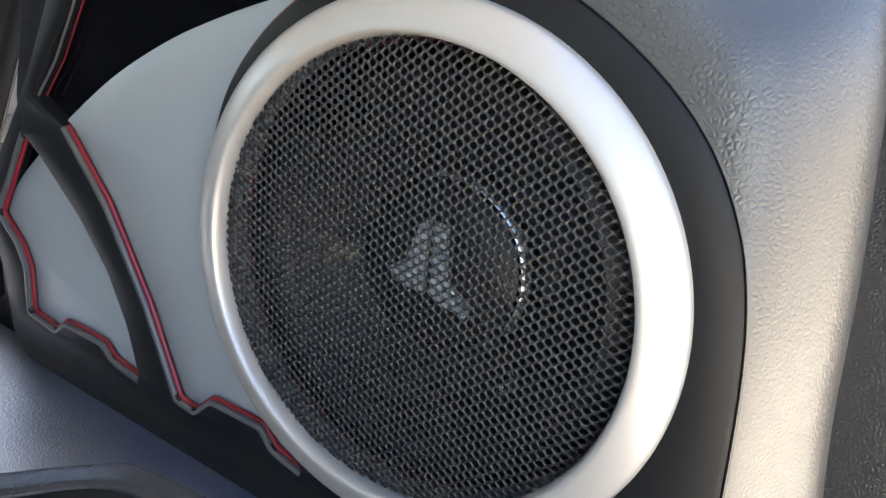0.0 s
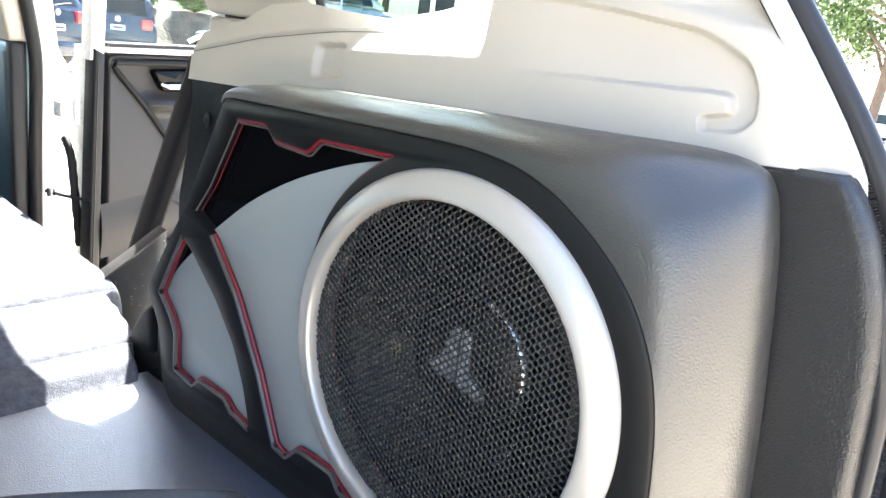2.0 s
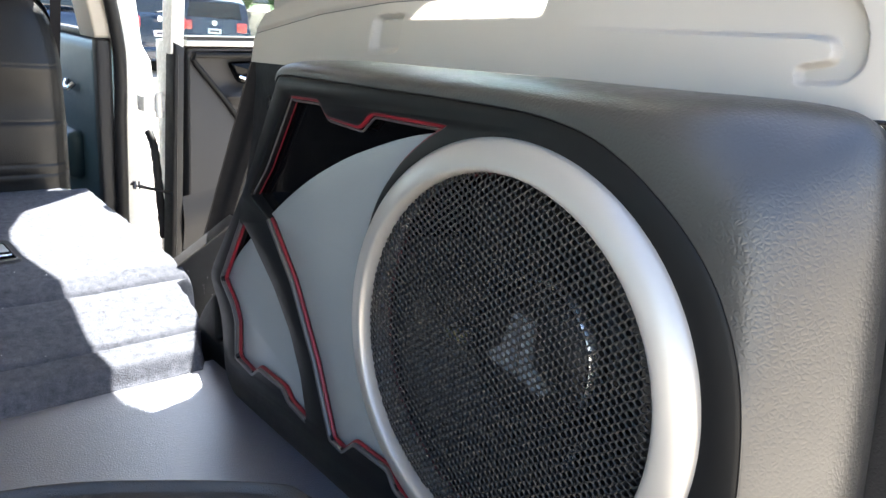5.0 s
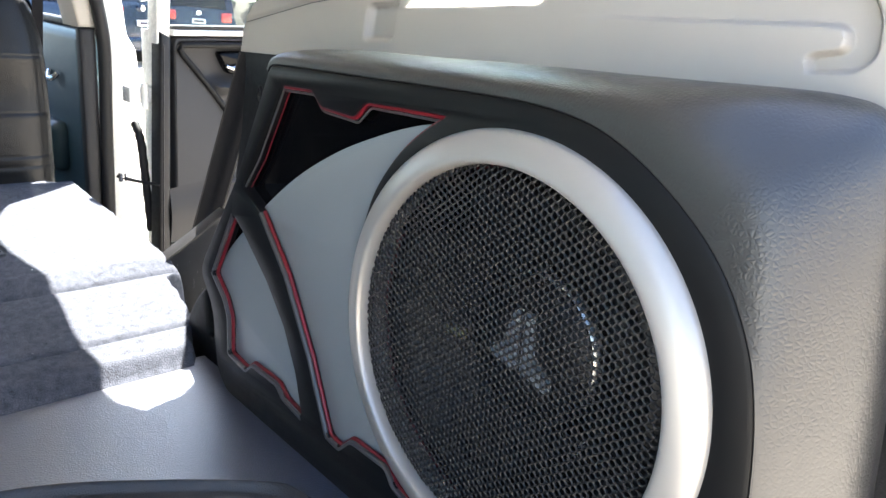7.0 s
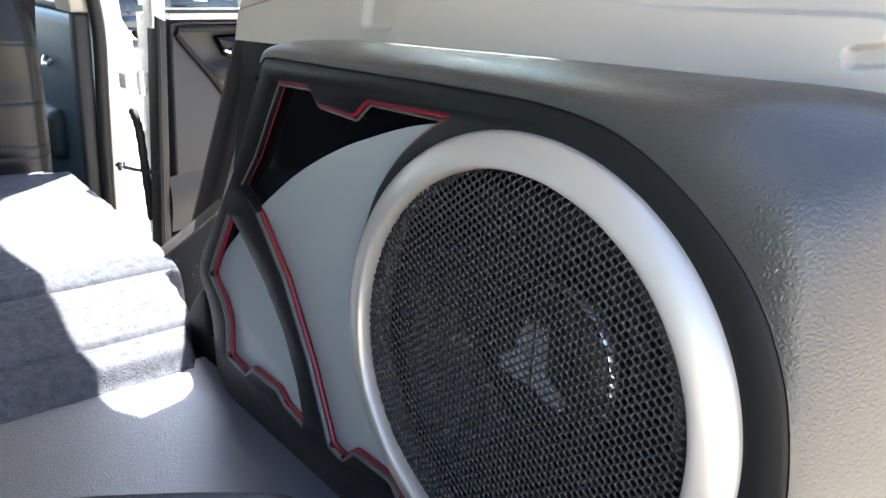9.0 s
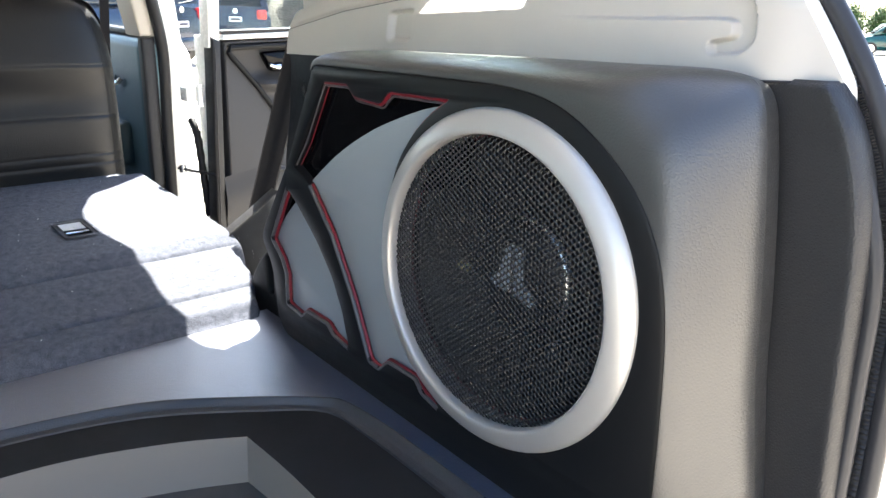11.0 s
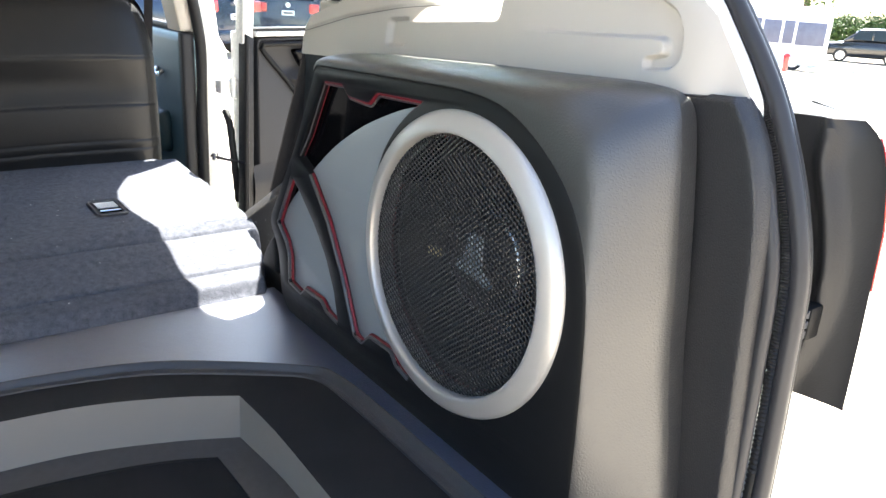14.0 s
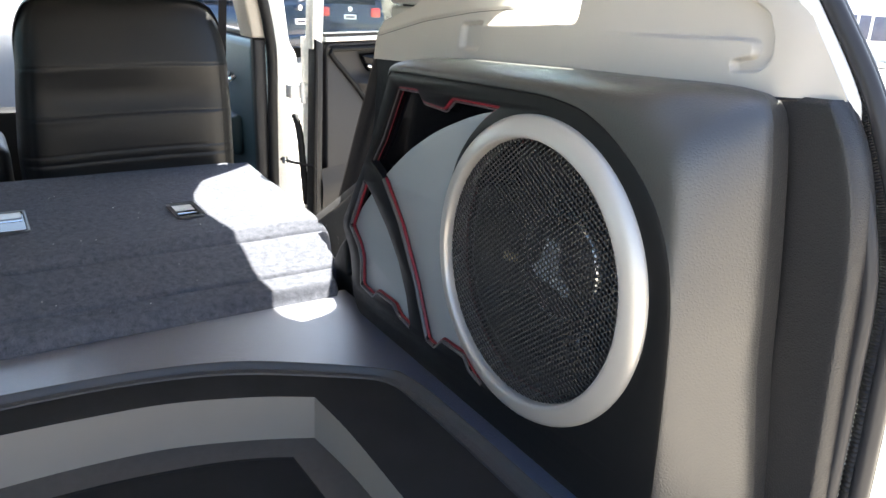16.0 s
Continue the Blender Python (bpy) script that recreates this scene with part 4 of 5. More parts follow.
for k in range(3):
    part("hinge_pin", cylinder(empty_bm(), (0.345, 0.181, 0.995 + 0.011 * k), (0.358, 0.181, 0.995 + 0.011 * k), 0.0042, 10), LATCH_GREY, hinge)

# ---- folded rear seat ----
seat = thing("folded_rear_seat", (-1.0, -0.5, 0.60), "folded rear seatback covered in dark grey carpet", "car seat")
RIGHT_EDGE = [(-1.60, 0.06), (-1.55, 0.095), (-1.50, 0.110), (-1.12, 0.093), (-0.86, 0.080), (-0.81, 0.082), (-0.79, 0.052), (-0.65, 0.034), (-0.63, 0.030), (-0.62, 0.010), (-0.54, -0.015)]


def seat_fn(u, v):
    x = -0.537 - 1.03 * u
    r = edge_at(RIGHT_EDGE, x) + 0.003 * noise.noise(Vector((x * 40, 3, 0)))
    y = -1.26 + (r + 1.26) * min(v / 0.92, 1.0)
    z = seat_z(x)
    w = max(v - 0.92, 0) / 0.08
    z += 0.0025 * noise.noise(Vector((x * 7, y * 7, 0))) + 0.0008 * noise.noise(Vector((x * 60, y * 60, 0)))
    return (x, y + 0.012 * math.sin(w * math.pi / 2), z - 0.10 * (1 - math.cos(w * math.pi / 2)))


bm = empty_bm()
grid(bm, seat_fn, 240, 130)
grid(bm, lambda u, v: (-1.567 - 0.02 * math.sin(v * math.pi), -1.26 + 1.34 * u, seat_z(-1.565) - 0.15 * v), 20, 6)
part("carpet_cover", bm, CARPET, seat)


def latch(x0, x1, y0, y1):
    z = seat_z((x0 + x1) / 2) + 0.0015
    fl = lambda x, y, d: Vector((x, y, z + d))
    hole = rounded([(x0 + 0.018, y0 + 0.007), (x1 - 0.010, y0 + 0.007), (x1 - 0.010, y1 - 0.007), (x0 + 0.018, y1 - 0.007)], 0.006)
    bz = part("latch_bezel", plate(empty_bm(), rounded([(x0, y0), (x1, y0), (x1, y1), (x0, y1)], 0.012), [hole], fl, 0.0030, 0.0, 0.0015, 0.002), LATCH_GREY, seat, "grey plastic latch bezel")
    part("latch_cup", plate(empty_bm(), offset_poly(hole, 0.002), [], fl, 0.002, 0.0005), GLOSS, bz)
    # the lever's pale colour paints in the sky mirrored in the cup
    part("latch_lever", plate(empty_bm(), [(x0 + 0.02, y0 + 0.010), (x0 + 0.065, y0 + 0.010), (x0 + 0.065, y1 - 0.010), (x0 + 0.02, y1 - 0.010)], [], fl, 0.0026, 0.0015, 0.0008), LATCH_PALE, bz, "latch lever, pale in place of the reflected sky")
    part("latch_bar", tube(empty_bm(), [(x0 + 0.085, y0 + 0.01, z + 0.002), (x0 + 0.085, y1 - 0.01, z + 0.002)], 0.0025), CHROME, bz, "steel latch bar")


latch(-1.092, -0.968, -0.204, -0.141)
latch(-1.18, -1.005, -0.62, -0.487)

# ---- front seats ----
front_seat = thing("front_seat", (-1.6, -0.165, 0.40), "black leather front seat seen from behind", "car seat", "front seats")


def seat_back(bm, cx, cy, z0, z1, half, thick, crease=()):
    """A padded back with a rounded outline and sewn creases on its rear."""
    def pt(u, v, side):
        s, t = 2 * u - 1, 2 * v - 1
        w = half * (1 - 0.05 * max(t, 0) ** 2)
        z = (z0 + z1) / 2 + (z1 - z0) / 2 * t
        top = max((z - (z1 - 0.13)) / 0.13, 0)
        w *= (1 - 0.22 * (1 - math.sqrt(max(1 - top * top, 0))) / 1.0)
        y = cy + w * s + 0.020 * min(s, 0.0) * min(max((1.08 - z) / 0.24, 0.0), 1.0)
        z -= 0.010 * s * s * max(t, 0)
        d = thick * max(1 - abs(s) ** 8, 0) ** 0.5 * max(1 - abs(t) ** 16, 0) ** 0.4
        if side > 0:
            for c in crease:
                k = z - c - 0.004 * s + 0.008 * s * s
                d += -0.0020 * math.exp(-(k / 0.0026) ** 2) + 0.0018 * math.exp(-((k + 0.010) / 0.010) ** 2)
            d -= 0.022 * math.exp(-((z - 0.995) / 0.055) ** 2) * max(1 - s * s, 0)
            d -= 0.34 * max(z - 1.077, 0.0)
            d -= 0.003 * math.exp(-((abs(s) - 0.885) / 0.012) ** 2)
        return (cx + side * d, y, z)
    grid(bm, lambda u, v: pt(u, v, 1), 110, 260)
    grid(bm, lambda u, v: pt(u, v, -1), 40, 40)


bm = empty_bm()
seat_back(bm, -1.68, -0.159, 0.50, 1.258, 0.288, 0.09, (1.077, 0.943, 0.840, 0.815))
part("backrest", bm, SEAT_LEATHER, front_seat, angle=70)
bm = empty_bm()
box(bm, -1.76, -1.66, -0.31, -0.002, 1.278, 1.47, bevel=0.035, seg=4)
part("headrest", bm, SEAT_LEATHER, front_seat)
for y in (-0.21, -0.10):
    part("headrest_post", cylinder(empty_bm(), (-1.712, y, 1.22), (-1.712, y, 1.31), 0.006, 10), CHROME, front_seat)
bm = empty_bm()
box(bm, -2.2, -1.68, -0.43, 0.10, 0.40, 0.62, bevel=0.05, seg=3)
part("cushion", bm, SEAT_LEATHER, front_seat)
copy_thing(front_seat, Matrix.Translation((-1.56, -1.035, 0.40)))

bm = empty_bm()
box(bm, -2.05, -1.72, -0.66, -0.484, 0.45, 0.848, bevel=0.035, seg=5)
single("centre_armrest", bm, SEAT_LEATHER, "black leather armrest between the front seats", "armrest")

# ---- pillar and doors on the right ----
pillar = thing("door_pillar", (-1.68, 0.22, 0.35), "body pillar with grey lower and cream upper trim", "pillar", kind="structure")
tox = lambda y, z, x: Vector((-1.62 - x, y, z))
part("lower_trim", plate(empty_bm(), [(0.196, 0.40), (0.197, 1.142), (0.236, 1.142), (0.232, 0.40)], [], tox, 0.0, 0.03, 0.008), GREY_PLASTIC, pillar)
part("upper_trim", plate(empty_bm(), [(0.196, 1.145), (0.250, 1.145), (0.222, 1.28), (0.205, 1.34), (0.175, 1.45), (0.14, 1.57), (0.10, 1.57), (0.135, 1.45), (0.164, 1.34), (0.178, 1.24)], [], tox, 0.002, 0.12, 0.008), CREAM, pillar)
part("painted_post", plate(empty_bm(), [(0.251, 0.30), (0.273, 1.14), (0.243, 1.30), (0.201, 1.58), (0.271, 1.58), (0.311, 1.30), (0.329, 1.13), (0.351, 1.09), (0.363, 0.95), (0.351, 0.30)], [], tox, 0.042, 0.09, 0.01), WHITE_PAINT, pillar, "white painted door post")
part("door_seal", tube(empty_bm(), smooth_path([Vector(p) for p in ((-1.612, 0.165, 1.57), (-1.612, 0.222, 1.295), (-1.612, 0.247, 1.15), (-1.612, 0.251, 1.05), (-1.612, 0.245, 0.87), (-1.612, 0.238, 0.40))], 6), 0.016, 12), RUBBER, pillar)
part("wiring_boot", tube(empty_bm(), smooth_path([Vector(p) for p in ((-1.63, 0.325, 0.905), (-1.595, 0.326, 0.86), (-1.58, 0.33, 0.74), (-1.57, 0.335, 0.62))], 6), [0.010 + 0.002 * (k % 2) for k in range(19)], 10), RUBBER, pillar, "ribbed black wiring boot")
bm = empty_bm()
box(bm, -1.60, -1.55, 0.284, 0.345, 0.968, 1.010, bevel=0.006)
part("hinge", bm, WHITE_PAINT, pillar, "white painted door hinge")
part("hinge_pin", cylinder(empty_bm(), (-1.545, 0.322, 0.955), (-1.545, 0.322, 1.02), 0.009, 12), WHITE_PAINT, pillar)

door = thing("rear_door", (-1.5, 0.75, 0.30), "open white rear door with grey inner panel", "car door")
tod = lambda y, z, x: Vector((-1.50 - x, y, z))
RECESS_D = rounded([(0.392, 1.122), (1.20, 1.150), (1.20, 0.80), (0.70, 0.76), (0.558, 0.905), (0.484, 1.005), (0.402, 1.098)], 0.02, 3)
part("inner_panel", plate(empty_bm(), rounded([(0.375, 0.42), (0.382, 1.137), (1.30, 1.165), (1.30, 0.42)], 0.02), [RECESS_D], tod, 0.0, 0.05, 0.006, 0.010), GREY_PLASTIC, door, angle=30)


def armrest(u, v):
    y = 0.385 + 0.86 * u
    z = 0.74 + 0.415 * v
    ridge = 0.93 + 0.09 * math.exp(-((y - 0.47) / 0.10) ** 2) * 0 + 0.085
    x = 0.030 - 0.040 * math.exp(-((z - ridge) / 0.020) ** 2) * step(0.46, 0.52, y) - 0.020 * step(1.0, 0.90, z)
    return Vector((-1.50 - x, y, z))


bm = empty_bm()
grid(bm, armrest, 50, 50)
part("armrest_recess", bm, GREY_PLASTIC, door)
part("recess_rim", tube(empty_bm(), [tod(y, z, -0.002) for y, z in ((1.2, 1.146), (0.402, 1.120), (0.396, 1.108), (0.404, 1.096), (0.484, 1.004), (0.558, 0.904), (0.62, 0.83))], 0.0075, 10), DARK_PLASTIC, door)
cup = part("handle_cup", plate(empty_bm(), rounded([(0.502, 1.104), (0.66, 1.115), (0.66, 1.052), (0.532, 1.048)], 0.012), [], tod, 0.004, 0.03, 0.006), GLOSS, door)
part("door_handle", tube(empty_bm(), smooth_path([tod(y, z, -0.004) for y, z in ((0.522, 1.070), (0.545, 1.064), (0.60, 1.066), (0.65, 1.070))], 4), [0.005] * 4 + [0.0095] * 5 + [0.009] * 4, 10), CHROME, door, "chrome inner door handle")
part("sill_strip", plate(empty_bm(), [(0.380, 1.142), (0.381, 1.156), (1.30, 1.186), (1.30, 1.170)], [], tod, -0.004, 0.05, 0.003), WHITE_PAINT, door, "pale strip below the window")
part("glass_seal", plate(empty_bm(), [(0.380, 1.157), (0.380, 1.166), (1.30, 1.196), (1.30, 1.187)], [], tod, 0.0, 0.05), RUBBER, door)
part("window_frame", plate(empty_bm(), [(0.340, 1.12), (0.348, 1.32), (0.50, 1.55), (0.54, 1.55), (0.384, 1.32), (0.374, 1.12)], [], tod, 0.005, 0.06, 0.005), WHITE_PAINT, door, "white window frame")
part("pane", plate(empty_bm(), [(0.372, 1.16), (0.380, 1.32), (0.52, 1.55), (1.2, 1.55), (1.28, 1.19)], [], tod, 0.035, 0.038, closed=True), GLASS, door).visible_shadow = False
part("edge_seal", plate(empty_bm(), [(0.320, 0.42), (0.347, 1.15), (0.374, 1.137), (0.352, 0.42)], [], tod, -0.004, 0.05, 0.006), RUBBER, door)
part("edge_line", tube(empty_bm(), [tod(0.332, 0.42, -0.005), tod(0.355, 1.12, -0.005)], 0.0016), SEAL_GREY, door)
part("door_skin", plate(empty_bm(), [(0.345, 0.30), (0.348, 1.15), (1.32, 1.18), (1.32, 0.30)], [], tod, 0.05, 0.12, 0.01), WHITE_PAINT, door)
pocket = empty_bm()
grid(pocket, lambda u, v: tod(0.36 + 0.62 * u, 0.60 + 0.15 * v + 0.10 * u, -0.012 * math.sin(math.pi * v) ** 1.5), 24, 14)
part("door_pocket", pocket, GREY_PLASTIC, door)
part("speaker_ring", lathe(empty_bm(), [(0.075, 0.0), (0.075, -0.014), (0.066, -0.018), (0.060, -0.012), (0.060, 0.0)], lambda x, z, y: tod(0.535 + x, 0.69 + z, y), 40), GREY_PLASTIC, door)
strap = thing("door_check_strap", (-1.55, 0.30, 0.76), "black steel door check strap between post and door", "door check")
part("strap", tube(empty_bm(), [(-1.615, 0.268, 0.768), (-1.56, 0.29, 0.766), (-1.50, 0.335, 0.762)], 0.005, 8, squash=0.6), RUBBER, strap)
part("strap_knuckle", cylinder(empty_bm(), (-1.60, 0.276, 0.757), (-1.60, 0.276, 0.779), 0.010, 12), CHROME, strap)

# teal of the light through tinted glass, put into the panel's colour
DOOR_TEAL = shader("door_glass_tint", (0.020, 0.050, 0.064), 0.42, grain=0.2, grain_scale=500, vary=0.06, rough_vary=0.03)
front_door = thing("front_door", (-2.2, 0.28, 0.35), "dark inner panel of the front door, coloured teal for light through tinted glass", "car door")
bm = empty_bm()
box(bm, -2.75, -1.76, 0.235, 0.33, 0.35, 1.13, bevel=0.03, seg=3)
box(bm, -2.60, -1.90, 0.19, 0.26, 0.72, 0.865, bevel=0.03, seg=3)
part("inner_panel", bm, DOOR_TEAL, front_door)
part("door_handle", tube(empty_bm(), smooth_path([Vector(p) for p in ((-1.93, 0.228, 1.0), (-1.94, 0.215, 0.985), (-1.97, 0.215, 0.985), (-2.0, 0.228, 1.0))], 4), 0.008), CHROME, front_door, "chrome inner door handle")
bm = empty_bm()
box(bm, -2.75, -1.74, 0.26, 0.30, 1.13, 1.15, bevel=0.006)
part("glass_seal", bm, RUBBER, front_door)
shoulder = thing("shoulder_belt", (-1.72, 0.14, 1.30), "dark front shoulder belt with a cream guide", "seat belt")
part("webbing", plate(empty_bm(), [(0.060, 0.60), (0.116, 1.32), (0.140, 1.32), (0.086, 0.60)], [], lambda y, z, x: Vector((-1.66 - x, y, z)), 0.0, 0.002), BELT, shoulder)
bm = empty_bm()
box(bm, -1.65, -1.61, 0.118, 0.152, 1.30, 1.38, bevel=0.012, seg=3)
part("belt_guide", bm, CREAM, shoulder)

# ---- outside ----
GROUND = -0.33
bm = empty_bm()
grid(bm, lambda u, v: (-200 + 400 * u, -200 + 400 * v, GROUND - 0.73 * step(14.0, 36.0, -200 + 400 * v)), 20, 200)
single("ground", bm, ASPHALT, "sunlit pale concrete of a parking lot", "ground", "structure")


# unseen wall, added to throw warm sunlight back into the rear opening
bm = empty_bm()
box(bm, 9.0, 9.4, -14.0, 10.0, GROUND, GROUND + 3.6, bevel=0.05)
single("bounce_wall", bm, shader("bounce_wall_pale", (0.33, 0.30, 0.26), 0.9, grain=0.5, grain_scale=60, grain_kind="noise", vary=0.12, vary_scale=0.8), "unseen plain pale wall added behind the car to bounce warm light", "wall", "structure")


def spot(azimuth, far):
    """A place on the lot: degrees from straight ahead towards the right, and metres off."""
    a = radians(azimuth)
    return Vector((0.6 - far * math.cos(a), -0.55 + far * math.sin(a), GROUND))


def wheel(bm_t, bm_r, m, x, y, r):
    cylinder(bm_t, m @ Vector((x, y - 0.10, r)), m @ Vector((x, y + 0.10, r)), r, 24)
    s = 1 if y > 0 else -1
    cylinder(bm_r, m @ Vector((x, y + s * 0.07, r)), m @ Vector((x, y + s * 0.108, r)), r * 0.66, 16)


def car(name, label, at, heading, paint, length=4.5, width=1.82, height=1.68, bonnet=1.05, hatch=True, waist=0.58):
    """A parked car, nose along its +x: lofted body and cabin, glass, lamps, plate and wheels."""
    body = thing(name, at, label, "car")
    m = Matrix.Translation(at) @ pose(0, 0, 0, 0, 0, heading)
    h, w = length / 2, width / 2

    def loft(sections, n=20):
        bm = empty_bm()
        rows = []
        for x, z0, z1, hw in sections:
            row = []
            for k in range(n):
                a = 2 * math.pi * k / n
                c, s = math.cos(a), math.sin(a)
                c, s = math.copysign(abs(c) ** 0.42, c), math.copysign(abs(s) ** 0.42, s)
                row.append(bm.verts.new(m @ Vector((x, hw * c, (z0 + z1) / 2 + (z1 - z0) / 2 * s))))
            rows.append(row)
        for a, b in zip(rows, rows[1:]):
            for k in range(n):
                bm.faces.new((a[k], a[(k + 1) % n], b[(k + 1) % n], b[k]))
        bm.faces.new(rows[0])
        bm.faces.new(list(reversed(rows[-1])))
        return bm
    belt_z = height * waist
    part("body", loft([(-h, 0.40, 0.72, w * 0.86), (-h + 0.06, 0.30, belt_z - 0.06, w * 0.97), (-h + 0.5, 0.24, belt_z, w), (0.2, 0.22, belt_z, w), (h - bonnet, 0.24, belt_z - 0.03, w), (h - 0.25, 0.28, belt_z - 0.16, w * 0.94), (h, 0.40, 0.66, w * 0.80)]), paint, body)
    rear = -h + (0.10 if hatch else 0.7)
    part("cabin", loft([(rear, belt_z - 0.1, belt_z + 0.02, w * 0.93), (rear + 0.22, belt_z - 0.1, height - 0.10, w * 0.84), (rear + 0.5, belt_z - 0.1, height, w * 0.82), (0.25, belt_z - 0.1, height - 0.01, w * 0.82), (h - bonnet - 0.35, belt_z - 0.1, height - 0.22, w * 0.84), (h - bonnet + 0.15, belt_z - 0.1, belt_z, w * 0.92)]), paint, body)
    bm = empty_bm()
    add_faces(bm, [(rear + 0.045, -w * 0.72, belt_z + 0.05), (rear + 0.045, w * 0.72, belt_z + 0.05), (rear + 0.20, w * 0.64, height - 0.16), (rear + 0.20, -w * 0.64, height - 0.16)], [(0, 1, 2, 3)], m @ Matrix.Translation((-0.03, 0, 0)))
    part("rear_window", bm, DARK_GLASS, body)
    bm = empty_bm()
    add_faces(bm, [(h - bonnet + 0.14, -w * 0.78, belt_z + 0.04), (h - bonnet + 0.14, w * 0.78, belt_z + 0.04), (h - bonnet - 0.36, w * 0.70, height - 0.20), (h - bonnet - 0.36, -w * 0.70, height - 0.20)], [(0, 1, 2, 3)], m @ Matrix.Translation((0.04, 0, 0.01)))
    part("windscreen", bm, DARK_GLASS, body)
    for s in (-1, 1):
        for x0, x1 in ((rear + 0.55, -0.25), (-0.17, h - bonnet - 0.45)):
            bm = empty_bm()
            add_faces(bm, [(x0, s * w * 0.925, belt_z + 0.04), (x1 + 0.2 * (x1 > 0), s * w * 0.925, belt_z + 0.04), (x1, s * w * 0.86, height - 0.14), (x0, s * w * 0.86, height - 0.14)], [(0, 1, 2, 3)], m)
            part("side_window", bm, DARK_GLASS, body)
        bm = empty_bm()
        box(bm, -h - 0.01, -h + 0.20, s * w * 0.72 - 0.13, s * w * 0.72 + 0.13, belt_z - 0.26, belt_z - 0.02, m, bevel=0.04, seg=2)
        part("tail_lamp", bm, RED_LENS, body, "red tail lamp")
        bm = empty_bm()
        box(bm, h - 0.22, h - 0.04, s * w * 0.66 - 0.14, s * w * 0.66 + 0.14, 0.60, 0.74, m, bevel=0.03, seg=2)
        part("head_lamp", bm, CHROME, body)
        for x in (-h + 0.82, h - 0.88):
            t, r = empty_bm(), empty_bm()
            wheel(t, r, m, x, s * (w - 0.10), 0.34)
            rim = part("wheel", t, TYRE, body)
            part("rim", r, CHROME, rim)
    bm = empty_bm()
    box(bm, -h - 0.04, -h + 0.25, -w * 0.92, w * 0.92, 0.36, 0.60, m, bevel=0.06, seg=2)
    part("bumper", bm, paint, body)
    bm = empty_bm()
    box(bm, -h - 0.025, -h + 0.05, -0.16, 0.16, 0.80, 0.92, m, bevel=0.008)
    pl = part("plate", bm, PLATE, body, "white number plate")
    bm = empty_bm()
    box(bm, -h - 0.030, -h - 0.022, -0.12, 0.12, 0.835, 0.885, m)
    part("plate_bar", bm, BAR, pl)
    part("wiper", tube(empty_bm(), [m @ Vector((rear - 0.01, -0.02, belt_z + 0.06)), m @ Vector((rear + 0.01, -0.45, belt_z + 0.12))], 0.012), RUBBER, body)
    part("badge", cylinder(empty_bm(), m @ Vector((-h - 0.005, 0, belt_z - 0.06)), m @ Vector((-h + 0.06, 0, belt_z - 0.06)), 0.06, 16), CHROME, body, "plain chrome badge")
    return body


car("parked_wagon", "dark blue parked station wagon with a white plate", spot(25.0, 22.8), 155.0, BLUE_PAINT, 4.5, 1.84, 1.71, waist=0.655)
car("parked_hatchback", "blue parked car with tall red tail lamps", spot(21.3, 17.2) + Vector((2.05 * math.cos(radians(205)), 2.05 * math.sin(radians(205)), 0)), 205.0, BLUE_PAINT, 4.2, 1.78, 1.78, waist=0.68)
car("parked_saloon", "red parked saloon at the back of the lot", spot(20.6, 27.0), 95.0, shader("red_car_paint", (0.30, 0.015, 0.02), 0.22, coat=0.7), 4.5, 1.8, 1.75)
jeep_at = spot(34.9, 21.0)
jeep = car("parked_jeep", "dark parked off-road car with pale wings", jeep_at, 232.0, BLACK_PAINT, 3.9, 1.75, 1.75, waist=0.66)
mj = Matrix.Translation(jeep_at) @ pose(0, 0, 0, 0, 0, 232.0)
for s in (-1, 1):
    part("wing", tube(empty_bm(), smooth_path([mj @ Vector((x, s * 0.86, z)) for x, z in ((0.45, 0.55), (0.62, 0.86), (1.05, 0.94), (1.5, 0.90), (1.85, 0.72))], 4), 0.055, 10), WHITE_PAINT, jeep, "pale flat wing over the wheel")
LOWER_LOT = Vector((0, 0, -0.73))
suv_at = spot(65.15, 45.5) + LOWER_LOT
suv = car("distant_suv", "black parked off-road car with a spare wheel on its tail", suv_at, 204.5, BLACK_PAINT, 4.0, 1.8, 1.74, waist=0.63)
ms = Matrix.Translation(suv_at) @ pose(0, 0, 0, 0, 0, 204.5)
part("spare_wheel", cylinder(empty_bm(), ms @ Vector((-2.02, 0, 1.0)), ms @ Vector((-2.24, 0, 1.0)), 0.36, 20), PLATE, suv, "pale covered spare wheel")
car("teal_suv", "dark teal parked off-road car across the lot", spot(70.6, 48.0) + LOWER_LOT, 206.0, shader("teal_car_paint", (0.004, 0.055, 0.055), 0.25, coat=0.5), 4.5, 1.82, 1.80, waist=0.62)
car("white_car", "white parked car across the lot", spot(77.3, 43.0) + LOWER_LOT, 212.0, WHITE_PAINT, 4.4, 1.8, 1.48)
car("red_van", "red parked van at the far edge of the lot", spot(73.7, 60.0) + LOWER_LOT, 20.0, shader("red_van_paint", (0.42, 0.02, 0.035), 0.25, coat=0.5), 4.4, 1.85, 2.2, waist=0.5)

# white trailer across the lot
trailer_at = spot(60.4, 31.5) + Vector((0, 0, -0.45))
trailer = thing("trailer", trailer_at, "white trailer with dark windows across the lot", "trailer")
mt = Matrix.Translation(trailer_at) @ pose(0, 0, 0, 0, 0, 30)
bm = empty_bm()
box(bm, -1.75, 1.35, -1.0, 1.0, 0.22, 2.25, mt, bevel=0.06)
part("body", bm, WHITE_PAINT, trailer)
